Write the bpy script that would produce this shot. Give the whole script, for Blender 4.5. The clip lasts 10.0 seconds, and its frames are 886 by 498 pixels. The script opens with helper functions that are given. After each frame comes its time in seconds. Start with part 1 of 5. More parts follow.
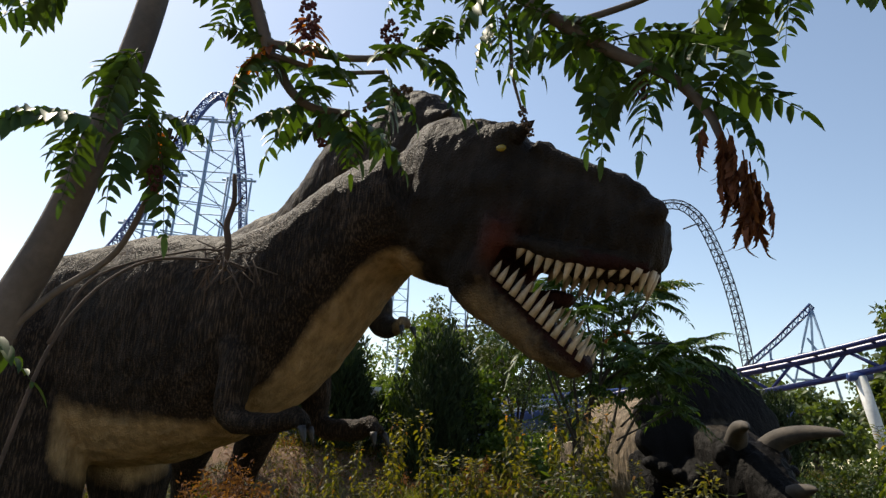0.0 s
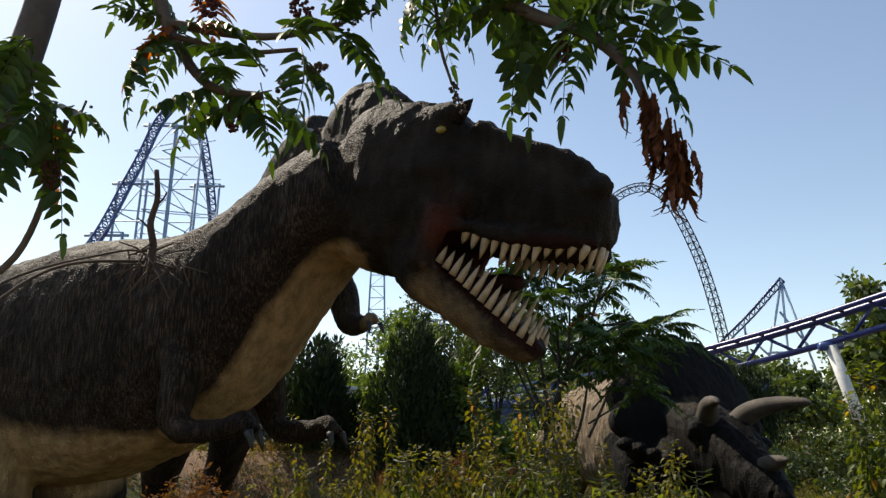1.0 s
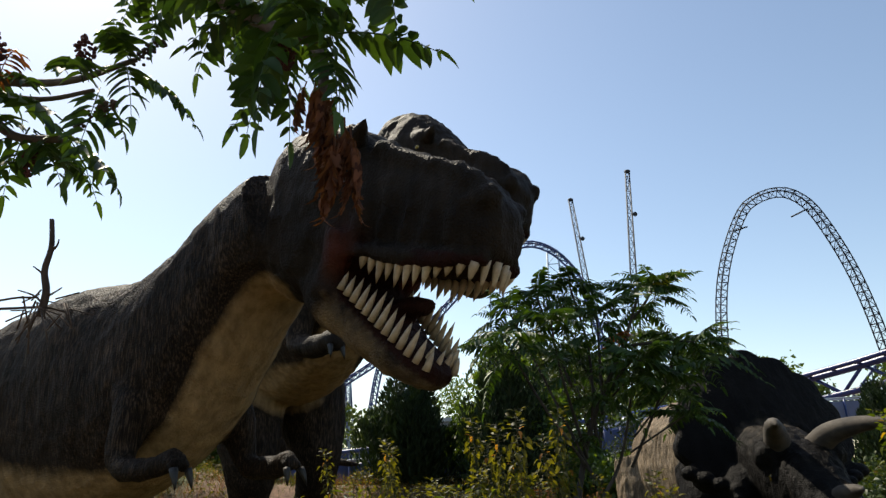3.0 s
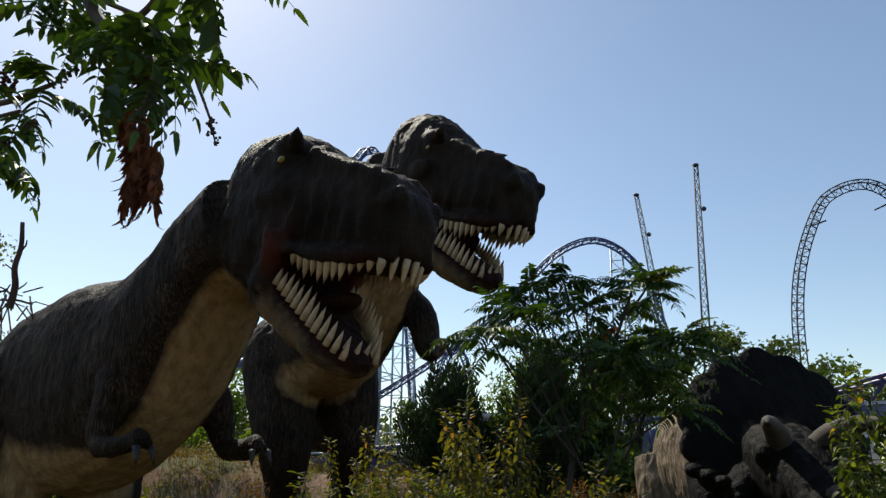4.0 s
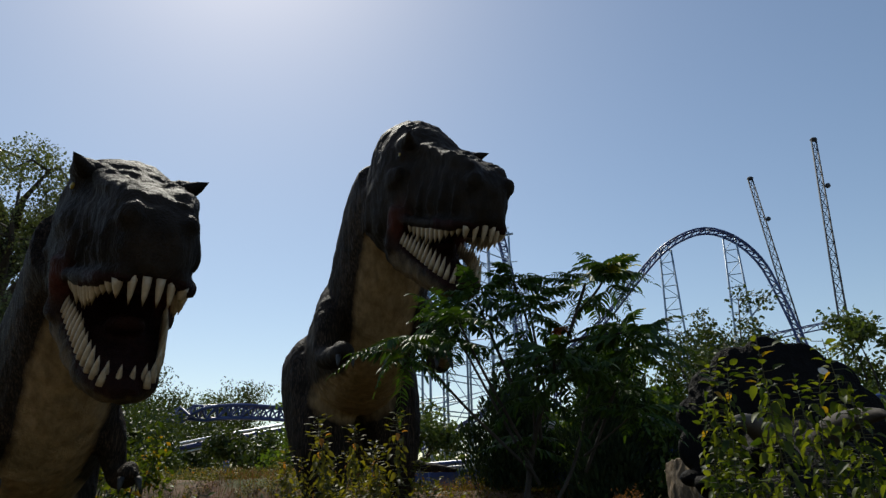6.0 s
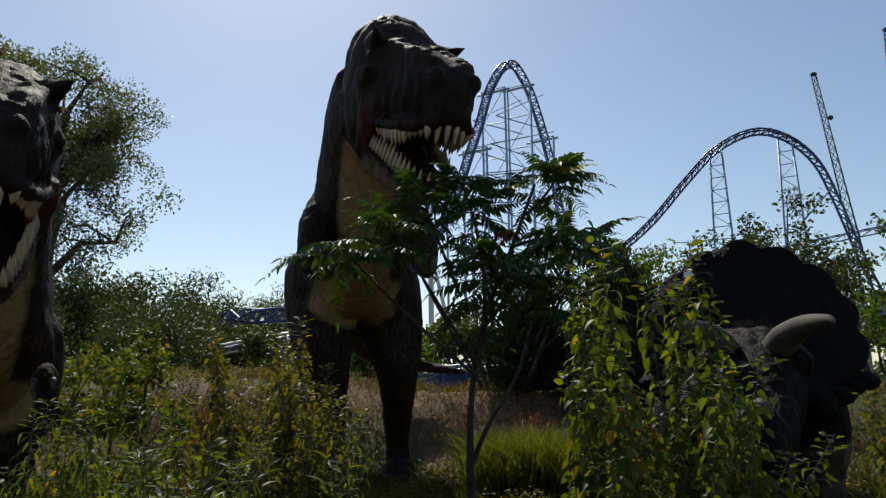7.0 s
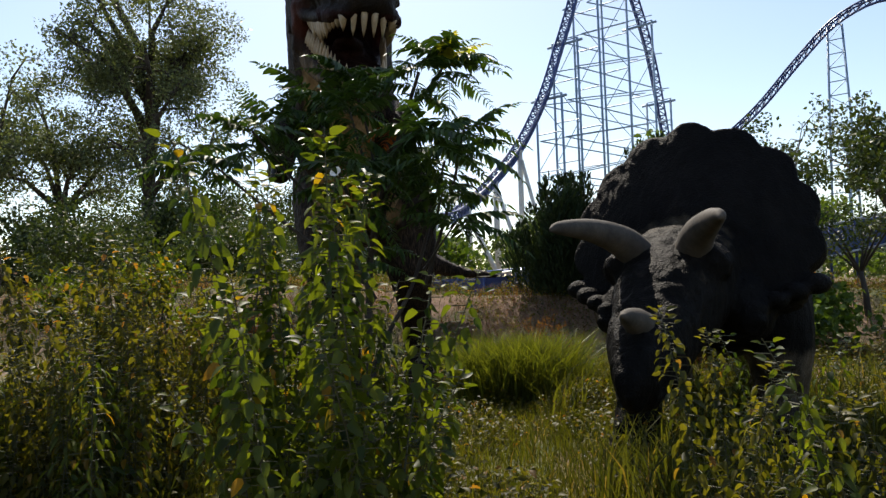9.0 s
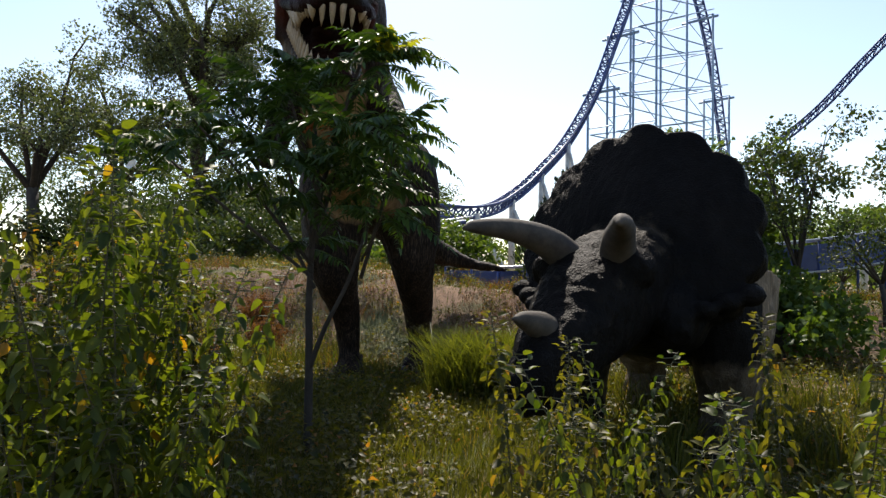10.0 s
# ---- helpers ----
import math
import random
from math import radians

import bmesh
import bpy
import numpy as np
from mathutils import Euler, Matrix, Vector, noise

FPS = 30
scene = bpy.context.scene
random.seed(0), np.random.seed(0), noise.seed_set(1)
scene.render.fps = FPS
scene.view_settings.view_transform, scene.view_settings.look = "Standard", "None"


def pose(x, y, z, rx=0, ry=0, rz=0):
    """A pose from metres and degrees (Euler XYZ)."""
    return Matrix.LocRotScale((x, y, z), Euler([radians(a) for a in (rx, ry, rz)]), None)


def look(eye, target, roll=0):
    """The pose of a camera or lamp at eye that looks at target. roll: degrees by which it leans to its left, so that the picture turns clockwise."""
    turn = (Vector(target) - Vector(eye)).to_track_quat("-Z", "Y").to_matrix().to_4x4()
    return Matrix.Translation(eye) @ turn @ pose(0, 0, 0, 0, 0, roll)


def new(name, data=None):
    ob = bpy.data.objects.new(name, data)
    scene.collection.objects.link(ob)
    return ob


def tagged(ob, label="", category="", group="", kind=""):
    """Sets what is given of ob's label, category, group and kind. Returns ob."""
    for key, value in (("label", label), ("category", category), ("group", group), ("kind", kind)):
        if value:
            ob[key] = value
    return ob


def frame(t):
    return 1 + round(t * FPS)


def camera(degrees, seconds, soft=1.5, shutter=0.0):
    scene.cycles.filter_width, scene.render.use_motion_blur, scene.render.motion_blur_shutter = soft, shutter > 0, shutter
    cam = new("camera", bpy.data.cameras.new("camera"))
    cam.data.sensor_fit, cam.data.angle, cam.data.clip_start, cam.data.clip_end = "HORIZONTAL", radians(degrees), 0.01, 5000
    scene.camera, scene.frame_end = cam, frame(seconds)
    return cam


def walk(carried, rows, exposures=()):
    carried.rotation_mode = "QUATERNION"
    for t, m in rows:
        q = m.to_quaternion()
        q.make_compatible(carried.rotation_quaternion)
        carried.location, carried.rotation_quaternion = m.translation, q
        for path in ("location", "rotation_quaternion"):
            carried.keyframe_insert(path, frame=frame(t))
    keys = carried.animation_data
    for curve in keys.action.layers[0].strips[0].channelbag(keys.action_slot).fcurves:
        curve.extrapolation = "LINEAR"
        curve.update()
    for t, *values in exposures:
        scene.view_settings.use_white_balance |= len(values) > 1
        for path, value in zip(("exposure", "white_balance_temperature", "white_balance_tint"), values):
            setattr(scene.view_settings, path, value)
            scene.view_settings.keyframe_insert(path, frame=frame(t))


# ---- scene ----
cam = camera(66.3, 10.0, soft=1.4)
PATH = [
    (0, (-0.048, -0.149, 1.581), (-0.097, 1.772, 2.134), 3.7),
    (0.5, (0.017, -0.091, 1.563), (0.005, 1.839, 2.086), 4.0),
    (1, (0.124, -0.002, 1.585), (0.148, 1.923, 2.125), -0.1),
    (1.5, (0.225, 0.081, 1.58), (0.23, 1.996, 2.156), -0.6),
    (2, (0.465, 0.086, 1.552), (0.449, 2.002, 2.124), -1.5),
    (2.5, (0.916, 0.182, 1.577), (0.785, 2.108, 2.101), -0.1),
    (2.7, (1.057, 0.276, 1.606), (0.813, 2.172, 2.195), -1.5),
    (3.8, (1.939, 0.18, 1.511), (1.445, 2.01, 2.149), 1.4),
    (4, (2.087, 0.22, 1.515), (1.557, 2.047, 2.132), 0.5),
    (4.5, (2.444, 0.435, 1.53), (1.856, 2.22, 2.213), 1.5),
    (5, (2.809, 0.66, 1.546), (2.141, 2.417, 2.228), 3.1),
    (5.2, (2.981, 0.755, 1.543), (2.254, 2.493, 2.215), 2.3),
    (6.3, (3.961, 1.352, 1.573), (3.108, 3.063, 2.157), -2.1),
    (6.5, (4.137, 1.507, 1.586), (3.224, 3.22, 2.069), -0.3),
    (7, (4.467, 1.859, 1.568), (3.467, 3.547, 1.952), -0.8),
    (7.5, (4.846, 2.182, 1.597), (3.742, 3.808, 1.969), -3.2),
    (7.7, (5.013, 2.325, 1.607), (3.883, 3.935, 1.969), -2.5),
    (8, (5.262, 2.569, 1.572), (4.109, 4.171, 1.893), 1.9),
    (8.5, (5.538, 2.972, 1.527), (4.459, 4.65, 1.667), 3.6),
    (9, (5.729, 3.42, 1.602), (4.457, 4.96, 1.71), -1.9),
    (9.5, (6.137, 3.581, 1.601), (4.777, 5.045, 1.68), 2.5),
    (10, (6.464, 4.053, 1.634), (5.084, 5.497, 1.712), 1.0),
]
EXPOSURES = [(0.0, 0.62, 7350, 10), (2.5, 0.66, 7250, 9), (4.0, 0.25, 6800, 7), (4.5, 0.33, 6650, 7), (5.2, 0.07, 6600, 7), (6.3, -0.26, 6600, 6), (7.0, -0.08, 6700, 7), (7.5, 0.04, 6850, 8), (8.0, 0.07, 6900, 9), (9.0, 0.61, 6980, 11), (9.5, 0.76, 6950, 12), (10.0, 0.78, 6900, 12)]
walk(cam, [(t, look(eye, target, roll)) for t, eye, target, roll in PATH], EXPOSURES)

# ---- sky and sun: a hazy bright day, the sun high ahead and to the left ----
SUN_AZ, SUN_EL = 47.0, 50.0            # degrees left of +y, degrees up
sun_dir = Vector((-math.sin(radians(SUN_AZ)) * math.cos(radians(SUN_EL)), math.cos(radians(SUN_AZ)) * math.cos(radians(SUN_EL)), math.sin(radians(SUN_EL))))
world = bpy.data.worlds.new("sky")
world.use_nodes = True
scene.world = world
wn = world.node_tree
sky = wn.nodes.new("ShaderNodeTexSky")
sky.sky_type = "NISHITA"
sky.sun_disc = False
sky.sun_elevation = radians(SUN_EL)
sky.sun_rotation = radians(-SUN_AZ)
sky.air_density, sky.dust_density, sky.ozone_density = 1.0, 0.55, 0.8
wn.nodes["Background"].inputs["Strength"].default_value = 0.125
wn.links.new(sky.outputs["Color"], wn.nodes["Background"].inputs["Color"])
sun_data = bpy.data.lights.new("sun", "SUN")
sun_data.energy, sun_data.angle, sun_data.color = 4.2, radians(0.6), (1.0, 0.95, 0.86)
sun_lamp = new("sun", sun_data)
sun_lamp.matrix_world = look(tuple(sun_dir * 200), (0, 0, 0))


# ---- materials ----
def mat_new(name):
    m = bpy.data.materials.new(name)
    m.use_nodes = True
    nt = m.node_tree
    return m, nt, nt.nodes["Principled BSDF"], nt.nodes["Material Output"]


def node(nt, kind, **vals):
    n = nt.nodes.new("ShaderNode" + kind)
    for k, v in vals.items():
        if k in n.inputs:
            n.inputs[k].default_value = v
    return n


def ramp(nt, fac, stops):
    r = nt.nodes.new("ShaderNodeValToRGB")
    el = r.color_ramp.elements
    while len(el) < len(stops):
        el.new(0.5)
    for e, (p, c) in zip(el, stops):
        e.position, e.color = p, (*c, 1)
    nt.links.new(fac, r.inputs["Fac"])
    return r.outputs["Color"]


def noise_of(nt, scale, detail=4.0, stretch=None, coord="Object", rough=0.6):
    tc = nt.nodes.new("ShaderNodeTexCoord")
    n = node(nt, "TexNoise", Scale=scale, Detail=detail, Roughness=rough)
    if stretch:
        mp = nt.nodes.new("ShaderNodeMapping")
        mp.inputs["Scale"].default_value = stretch
        nt.links.new(tc.outputs[coord], mp.inputs["Vector"])
        nt.links.new(mp.outputs["Vector"], n.inputs["Vector"])
    else:
        nt.links.new(tc.outputs[coord], n.inputs["Vector"])
    return n.outputs["Fac"]


def mix(nt, fac, a, b, blend="MIX"):
    m = nt.nodes.new("ShaderNodeMix")
    m.data_type, m.blend_type = "RGBA", blend
    for sock, v in ((m.inputs[0], fac), (m.inputs[6], a), (m.inputs[7], b)):
        if isinstance(v, (int, float)):
            sock.default_value = v
        elif isinstance(v, tuple):
            sock.default_value = (*v, 1)
        else:
            nt.links.new(v, sock)
    return m.outputs[2]


def bump(nt, bsdf, height, strength, dist):
    b = node(nt, "Bump", Strength=strength, Distance=dist)
    nt.links.new(height, b.inputs["Height"])
    nt.links.new(b.outputs["Normal"], bsdf.inputs["Normal"])


def attr(nt, name):
    a = nt.nodes.new("ShaderNodeAttribute")
    a.attribute_name = name
    return a.outputs["Fac"]


def plain(name, col, rough=0.6, metal=0.0, var=0.25, scale=3.0, grain=40.0, bumpy=0.15):
    """Paint, bark or metal: one base colour, varied at two scales, with a fine relief."""
    m, nt, b, _ = mat_new(name)
    lo, hi = tuple(c * (1 - var) for c in col), tuple(min(1, c * (1 + var)) for c in col)
    big = ramp(nt, noise_of(nt, scale), [(0.3, lo), (0.7, hi)])
    fine = ramp(nt, noise_of(nt, grain, 5), [(0.3, (0.75, 0.75, 0.75)), (0.7, (1, 1, 1))])
    nt.links.new(mix(nt, 1.0, big, fine, "MULTIPLY"), b.inputs["Base Color"])
    b.inputs["Roughness"].default_value, b.inputs["Metallic"].default_value = rough, metal
    bump(nt, b, noise_of(nt, grain, 6), bumpy, 0.01)
    return m


def leafy(name, dark, light, trans=0.45, rough=0.5, odd=None):
    """Leaves: colour differs from leaf to leaf, light shines through them."""
    m, nt, b, out = mat_new(name)
    geo = nt.nodes.new("ShaderNodeNewGeometry")
    stops = [(0.0, dark), (0.8, light)]
    if odd:
        stops += [(0.93, light), (0.97, odd)]
    col = ramp(nt, geo.outputs["Random Per Island"], stops)
    patch = ramp(nt, noise_of(nt, 6.0), [(0.3, (0.65, 0.68, 0.6)), (0.7, (1.1, 1.08, 1.0))])
    col = mix(nt, 1.0, col, patch, "MULTIPLY")
    nt.links.new(col, b.inputs["Base Color"])
    b.inputs["Roughness"].default_value = rough
    b.inputs["Specular IOR Level"].default_value = 0.28
    tr = nt.nodes.new("ShaderNodeBsdfTranslucent")
    warm = mix(nt, 1.0, col, (2.0, 1.9, 0.5), "MULTIPLY")
    nt.links.new(warm, tr.inputs["Color"])
    ms = nt.nodes.new("ShaderNodeMixShader")
    ms.inputs[0].default_value = trans
    nt.links.new(b.outputs[0], ms.inputs[1])
    nt.links.new(tr.outputs[0], ms.inputs[2])
    nt.links.new(ms.outputs[0], out.inputs["Surface"])
    return m


def hide(name, back, belly, patchy, streak):
    """Painted rubber hide: dark mottled back, pale belly by the 'belly' pattern, red with shade painted in, near black,
    by the 'mouth' pattern, creases and grain.
    """
    m, nt, b, _ = mat_new(name)
    n1 = noise_of(nt, patchy, 6)
    dark = ramp(nt, n1, [(0.25, tuple(c * 0.45 for c in back)), (0.5, back), (0.75, tuple(c * 1.7 for c in back))])
    pale = ramp(nt, noise_of(nt, patchy * 2.3, 6), [(0.25, tuple(c * 0.6 for c in belly)), (0.7, belly)])
    edge = node(nt, "Math")
    edge.operation = "ADD"
    off = node(nt, "Math")
    off.operation = "MULTIPLY_ADD"
    nt.links.new(noise_of(nt, patchy * 3.0, 5), off.inputs[0])
    off.inputs[1].default_value, off.inputs[2].default_value = 0.5, -0.25
    nt.links.new(attr(nt, "belly"), edge.inputs[0])
    nt.links.new(off.outputs[0], edge.inputs[1])
    fac = ramp(nt, edge.outputs[0], [(0.22, (0, 0, 0)), (0.75, (1, 1, 1))])
    col = mix(nt, fac, dark, pale)
    # mouth red darkened almost to black: shade between the jaws, put into the colour
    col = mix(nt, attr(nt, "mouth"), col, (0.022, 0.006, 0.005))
    col = mix(nt, attr(nt, "lip"), col, (0.13, 0.03, 0.02))
    # hair-like streaks of the hide, with sunlit highlights painted into the bright ones
    lit_hair = ramp(nt, noise_of(nt, 22.0, 6, (2.4, 2.4, 0.26)), [(0.36, (0.45, 0.42, 0.4)), (0.51, (1.05, 0.98, 0.92)), (0.64, (3.5, 3.1, 2.7))])
    col = mix(nt, attr(nt, "body"), col, mix(nt, 1.0, col, lit_hair, "MULTIPLY"))
    dirt = ramp(nt, noise_of(nt, 9.0, 8, (1, 1, 0.25)), [(0.35, (0.6, 0.58, 0.55)), (0.65, (1, 1, 1))])
    col = mix(nt, 1.0, col, dirt, "MULTIPLY")
    nt.links.new(col, b.inputs["Base Color"])
    b.inputs["Roughness"].default_value = 0.6
    b.inputs["Specular IOR Level"].default_value = 0.07
    tc = nt.nodes.new("ShaderNodeTexCoord")
    vor = node(nt, "TexVoronoi", Scale=streak * 6.0)
    vor.feature = "DISTANCE_TO_EDGE"
    nt.links.new(tc.outputs["Object"], vor.inputs["Vector"])
    folds = noise_of(nt, streak, 5, (2.0, 2.0, 0.8))
    h = nt.nodes.new("ShaderNodeMath")
    h.operation = "MULTIPLY_ADD"
    nt.links.new(vor.outputs["Distance"], h.inputs[0])
    h.inputs[1].default_value = 0.35
    nt.links.new(folds, h.inputs[2])
    bump(nt, b, h.outputs[0], 0.7, 0.05)
    return m


M = {
    "trex": hide("trex_hide", (0.022, 0.0165, 0.0125), (0.40, 0.27, 0.14), 1.6, 5.0),
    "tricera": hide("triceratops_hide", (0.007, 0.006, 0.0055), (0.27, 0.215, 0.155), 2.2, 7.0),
    "tooth": plain("tooth_ivory", (0.40, 0.31, 0.205), 0.4, var=0.25, scale=8),
    "horn": plain("horn_grey", (0.062, 0.049, 0.036), 0.8, var=0.45, scale=7, grain=25, bumpy=0.5),
    "eye": plain("eye_amber", (0.24, 0.17, 0.02), 0.12, var=0.2),
    "bark": plain("bark", (0.05, 0.042, 0.036), 0.9, var=0.4, scale=4, grain=60, bumpy=0.6),
    "sumac_bark": plain("sumac_bark", (0.10, 0.076, 0.062), 0.8, var=0.35, scale=5, grain=35, bumpy=0.5),
    "twig": plain("dead_twig", (0.075, 0.05, 0.038), 0.9, var=0.35, scale=9),
    "sumac": leafy("sumac_leaf", (0.018, 0.044, 0.015), (0.052, 0.10, 0.021), 0.22),
    "sumac_yellow": leafy("sumac_leaf_yellow", (0.16, 0.2, 0.03), (0.32, 0.30, 0.045), 0.5),
    "sumac_red": leafy("sumac_leaf_red", (0.16, 0.03, 0.02), (0.30, 0.09, 0.02), 0.45),
    "dead_leaf": leafy("withered_leaf", (0.06, 0.02, 0.012), (0.17, 0.062, 0.032), 0.25, 0.8),
    "fruit": plain("sumac_fruit", (0.075, 0.016, 0.016), 0.85, var=0.5, scale=30, bumpy=0.8),
    "weed": leafy("weed_leaf", (0.022, 0.042, 0.008), (0.105, 0.128, 0.02), 0.5, odd=(0.30, 0.16, 0.02)),
    "dark_weed": leafy("dark_weed_leaf", (0.022, 0.03, 0.007), (0.12, 0.11, 0.023), 0.48, odd=(0.25, 0.12, 0.04)),
    "weed_stem": plain("weed_stem", (0.06, 0.058, 0.022), 0.7, var=0.3),
    "shrub": leafy("shrub_leaf", (0.035, 0.072, 0.016), (0.10, 0.15, 0.036), 0.42),
    "bank_shrub": leafy("bank_shrub_leaf", (0.02, 0.038, 0.012), (0.062, 0.085, 0.024), 0.24),
    "poplar": leafy("poplar_leaf", (0.046, 0.066, 0.040), (0.13, 0.16, 0.10), 0.32, 0.42),
    "conifer": leafy("conifer_needle", (0.012, 0.026, 0.012), (0.03, 0.05, 0.02), 0.1, 0.7),
    "far_tree": leafy("far_leaf", (0.035, 0.06, 0.02), (0.085, 0.12, 0.04), 0.3),
    "grass": leafy("grass_blade", (0.030, 0.040, 0.009), (0.105, 0.108, 0.027), 0.4, odd=(0.2, 0.14, 0.055)),
    "pale_grass": leafy("pale_grass_blade", (0.045, 0.062, 0.013), (0.125, 0.138, 0.034), 0.45),
    "dry": leafy("dry_grass_blade", (0.07, 0.03, 0.018), (0.20, 0.09, 0.05), 0.3, 0.8),
    "coaster": plain("blue_coaster_paint", (0.028, 0.06, 0.21), 0.35, var=0.15, scale=0.5, grain=4, bumpy=0.02),
    "truss": plain("deep_blue_truss_paint", (0.016, 0.028, 0.15), 0.35, var=0.15, scale=0.5, grain=4, bumpy=0.02),
    "support": plain("pale_blue_support_paint", (0.22, 0.33, 0.48), 0.4, var=0.12, scale=0.5, grain=4, bumpy=0.02),
    "pylon": plain("white_column_paint", (0.62, 0.62, 0.6), 0.5, var=0.12, scale=0.8, grain=6, bumpy=0.02),
    "mast": plain("dark_mast_steel", (0.02, 0.03, 0.05), 0.7, var=0.2, scale=0.5, grain=4, bumpy=0.02),
    "steel": plain("galvanised_rail", (0.5, 0.52, 0.55), 0.35, 0.6, var=0.15),
    "concrete": plain("grey_render", (0.3, 0.3, 0.31), 0.85, var=0.2, scale=2),
    "petal": plain("white_petal", (0.85, 0.82, 0.8), 0.6, var=0.05, scale=20),
}


def ground_mat():
    m, nt, b, _ = mat_new("earth_and_turf")
    turf = ramp(nt, noise_of(nt, 3.0, 8, coord="Object"), [(0.3, (0.04, 0.055, 0.015)), (0.6, (0.10, 0.11, 0.035)), (0.8, (0.16, 0.14, 0.06))])
    soil = ramp(nt, noise_of(nt, 5.0, 8), [(0.3, (0.13, 0.075, 0.045)), (0.7, (0.30, 0.18, 0.11))])
    where = ramp(nt, noise_of(nt, 0.35, 5), [(0.42, (0, 0, 0)), (0.56, (1, 1, 1))])
    nt.links.new(mix(nt, where, turf, soil), b.inputs["Base Color"])
    b.inputs["Roughness"].default_value = 0.95
    bump(nt, b, noise_of(nt, 25.0, 8), 0.8, 0.05)
    return m


M["ground"] = ground_mat()


# ---- building helpers ----
def mesh_from(name, bm, material):
    me = bpy.data.meshes.new(name)
    bm.to_mesh(me)
    bm.free()
    me.materials.append(material)
    return me


def part(name, bm, material, parent, label="", smooth=True):
    """Links a bmesh (or a mesh) as one mesh object under a thing or a part."""
    me = bm if isinstance(bm, bpy.types.Mesh) else mesh_from(name, bm, material)
    if smooth:
        me.polygons.foreach_set("use_smooth", [True] * len(me.polygons))
    ob = new(name, me)
    ob.parent = parent
    if label:
        ob["label"] = label
    return ob


def thing(name, label, category, at=None, group="", kind=""):
    """An Empty at the base of a thing made of parts."""
    ob = new(name)
    ob.empty_display_size = 0.2
    if at is not None:
        ob.matrix_basis = at
    return tagged(ob, label, category, group, kind)


def raw_mesh(name, verts, faces, material, smooth=False):
    me = bpy.data.meshes.new(name)
    me.from_pydata([tuple(v) for v in verts], [], faces)
    me.materials.append(material)
    if smooth:
        me.polygons.foreach_set("use_smooth", [True] * len(me.polygons))
    return me


def tube(bm, pts, radii, n=7, cap=True):
    """A round tube along points into bm; radii is one number or one for each point."""
    pts = [Vector(p) for p in pts]
    if isinstance(radii, (int, float)):
        radii = [radii] * len(pts)
    rings, side = [], None
    for i, p in enumerate(pts):
        d = (pts[min(i + 1, len(pts) - 1)] - pts[max(i - 1, 0)]).normalized()
        if side is None:
            side = d.orthogonal().normalized()
        side = (side - d * side.dot(d))
        side = side.normalized() if side.length > 1e-6 else d.orthogonal().normalized()
        up = d.cross(side)
        rings.append([bm.verts.new(p + (side * math.cos(a) + up * math.sin(a)) * radii[i]) for a in (2 * math.pi * k / n for k in range(n))])
    for a, b in zip(rings, rings[1:]):
        for k in range(n):
            bm.faces.new((a[k], a[(k + 1) % n], b[(k + 1) % n], b[k]))
    if cap:
        bm.faces.new(rings[0][::-1])
        bm.faces.new(rings[-1])
    return bm


def spline(pts, steps=8):
    """A Catmull-Rom curve through rows of numbers."""
    p = [np.array(q, float) for q in pts]
    p = [2 * p[0] - p[1]] + p + [2 * p[-1] - p[-2]]
    out = []
    for i in range(1, len(p) - 2):
        for s in range(steps):
            t = s / steps
            out.append(0.5 * (2 * p[i] + (p[i + 1] - p[i - 1]) * t + (2 * p[i - 1] - 5 * p[i] + 4 * p[i + 1] - p[i + 2]) * t * t
                              + (3 * p[i] - p[i - 1] - 3 * p[i + 1] + p[i + 2]) * t ** 3))
    out.append(p[-2])
    return out


def ground_z(x, y):
    """The lie of the land: level by the path, a dip under the statues, a bank beyond them."""
    s = -0.45 * x + 0.9 * y
    bank = min(1.0, max(0.0, (s - 15.4) / 3.2))
    bank = bank * bank * (3 - 2 * bank)
    dip = 0.22 * math.exp(-((x + 3.0) ** 2 + (y - 10.0) ** 2) / 40.0) + 0.52 * math.exp(-((x + 4.4) ** 2 + (y - 13.6) ** 2) / 7.0)
    far = min(1.0, max(0.0, (s - 20) / 60))
    n = 0.10 * noise.noise(Vector((x * 0.35, y * 0.35, 0))) + 0.22 * bank * noise.noise(Vector((x * 0.2, y * 0.2, 5)))
    crest = 1.15 + 0.6 * min(1.0, max(0.0, (-5.5 - x) / 3.5))
    return bank * crest - dip * (1 - bank) - far * 1.2 + n


# ---- ground ----
def build_ground():
    xs = sorted({round(v, 3) for v in [*np.arange(-30, 30.1, 0.5), *(-30 - 1.35 ** np.arange(5, 27)), *(30 + 1.35 ** np.arange(5, 27))]})
    ys = sorted({round(v, 3) for v in [*np.arange(-12, 40.1, 0.5), *(-12 - 1.35 ** np.arange(5, 27)), *(40 + 1.35 ** np.arange(5, 27))]})
    verts = [(x, y, ground_z(x, y)) for y in ys for x in xs]
    w = len(xs)
    faces = [(j * w + i, j * w + i + 1, (j + 1) * w + i + 1, (j + 1) * w + i) for j in range(len(ys) - 1) for i in range(w - 1)]
    return tagged(new("ground", raw_mesh("ground", verts, faces, M["ground"], True)), "rough turf and bare brown earth rising to a bank", "ground", kind="structure")


build_ground()


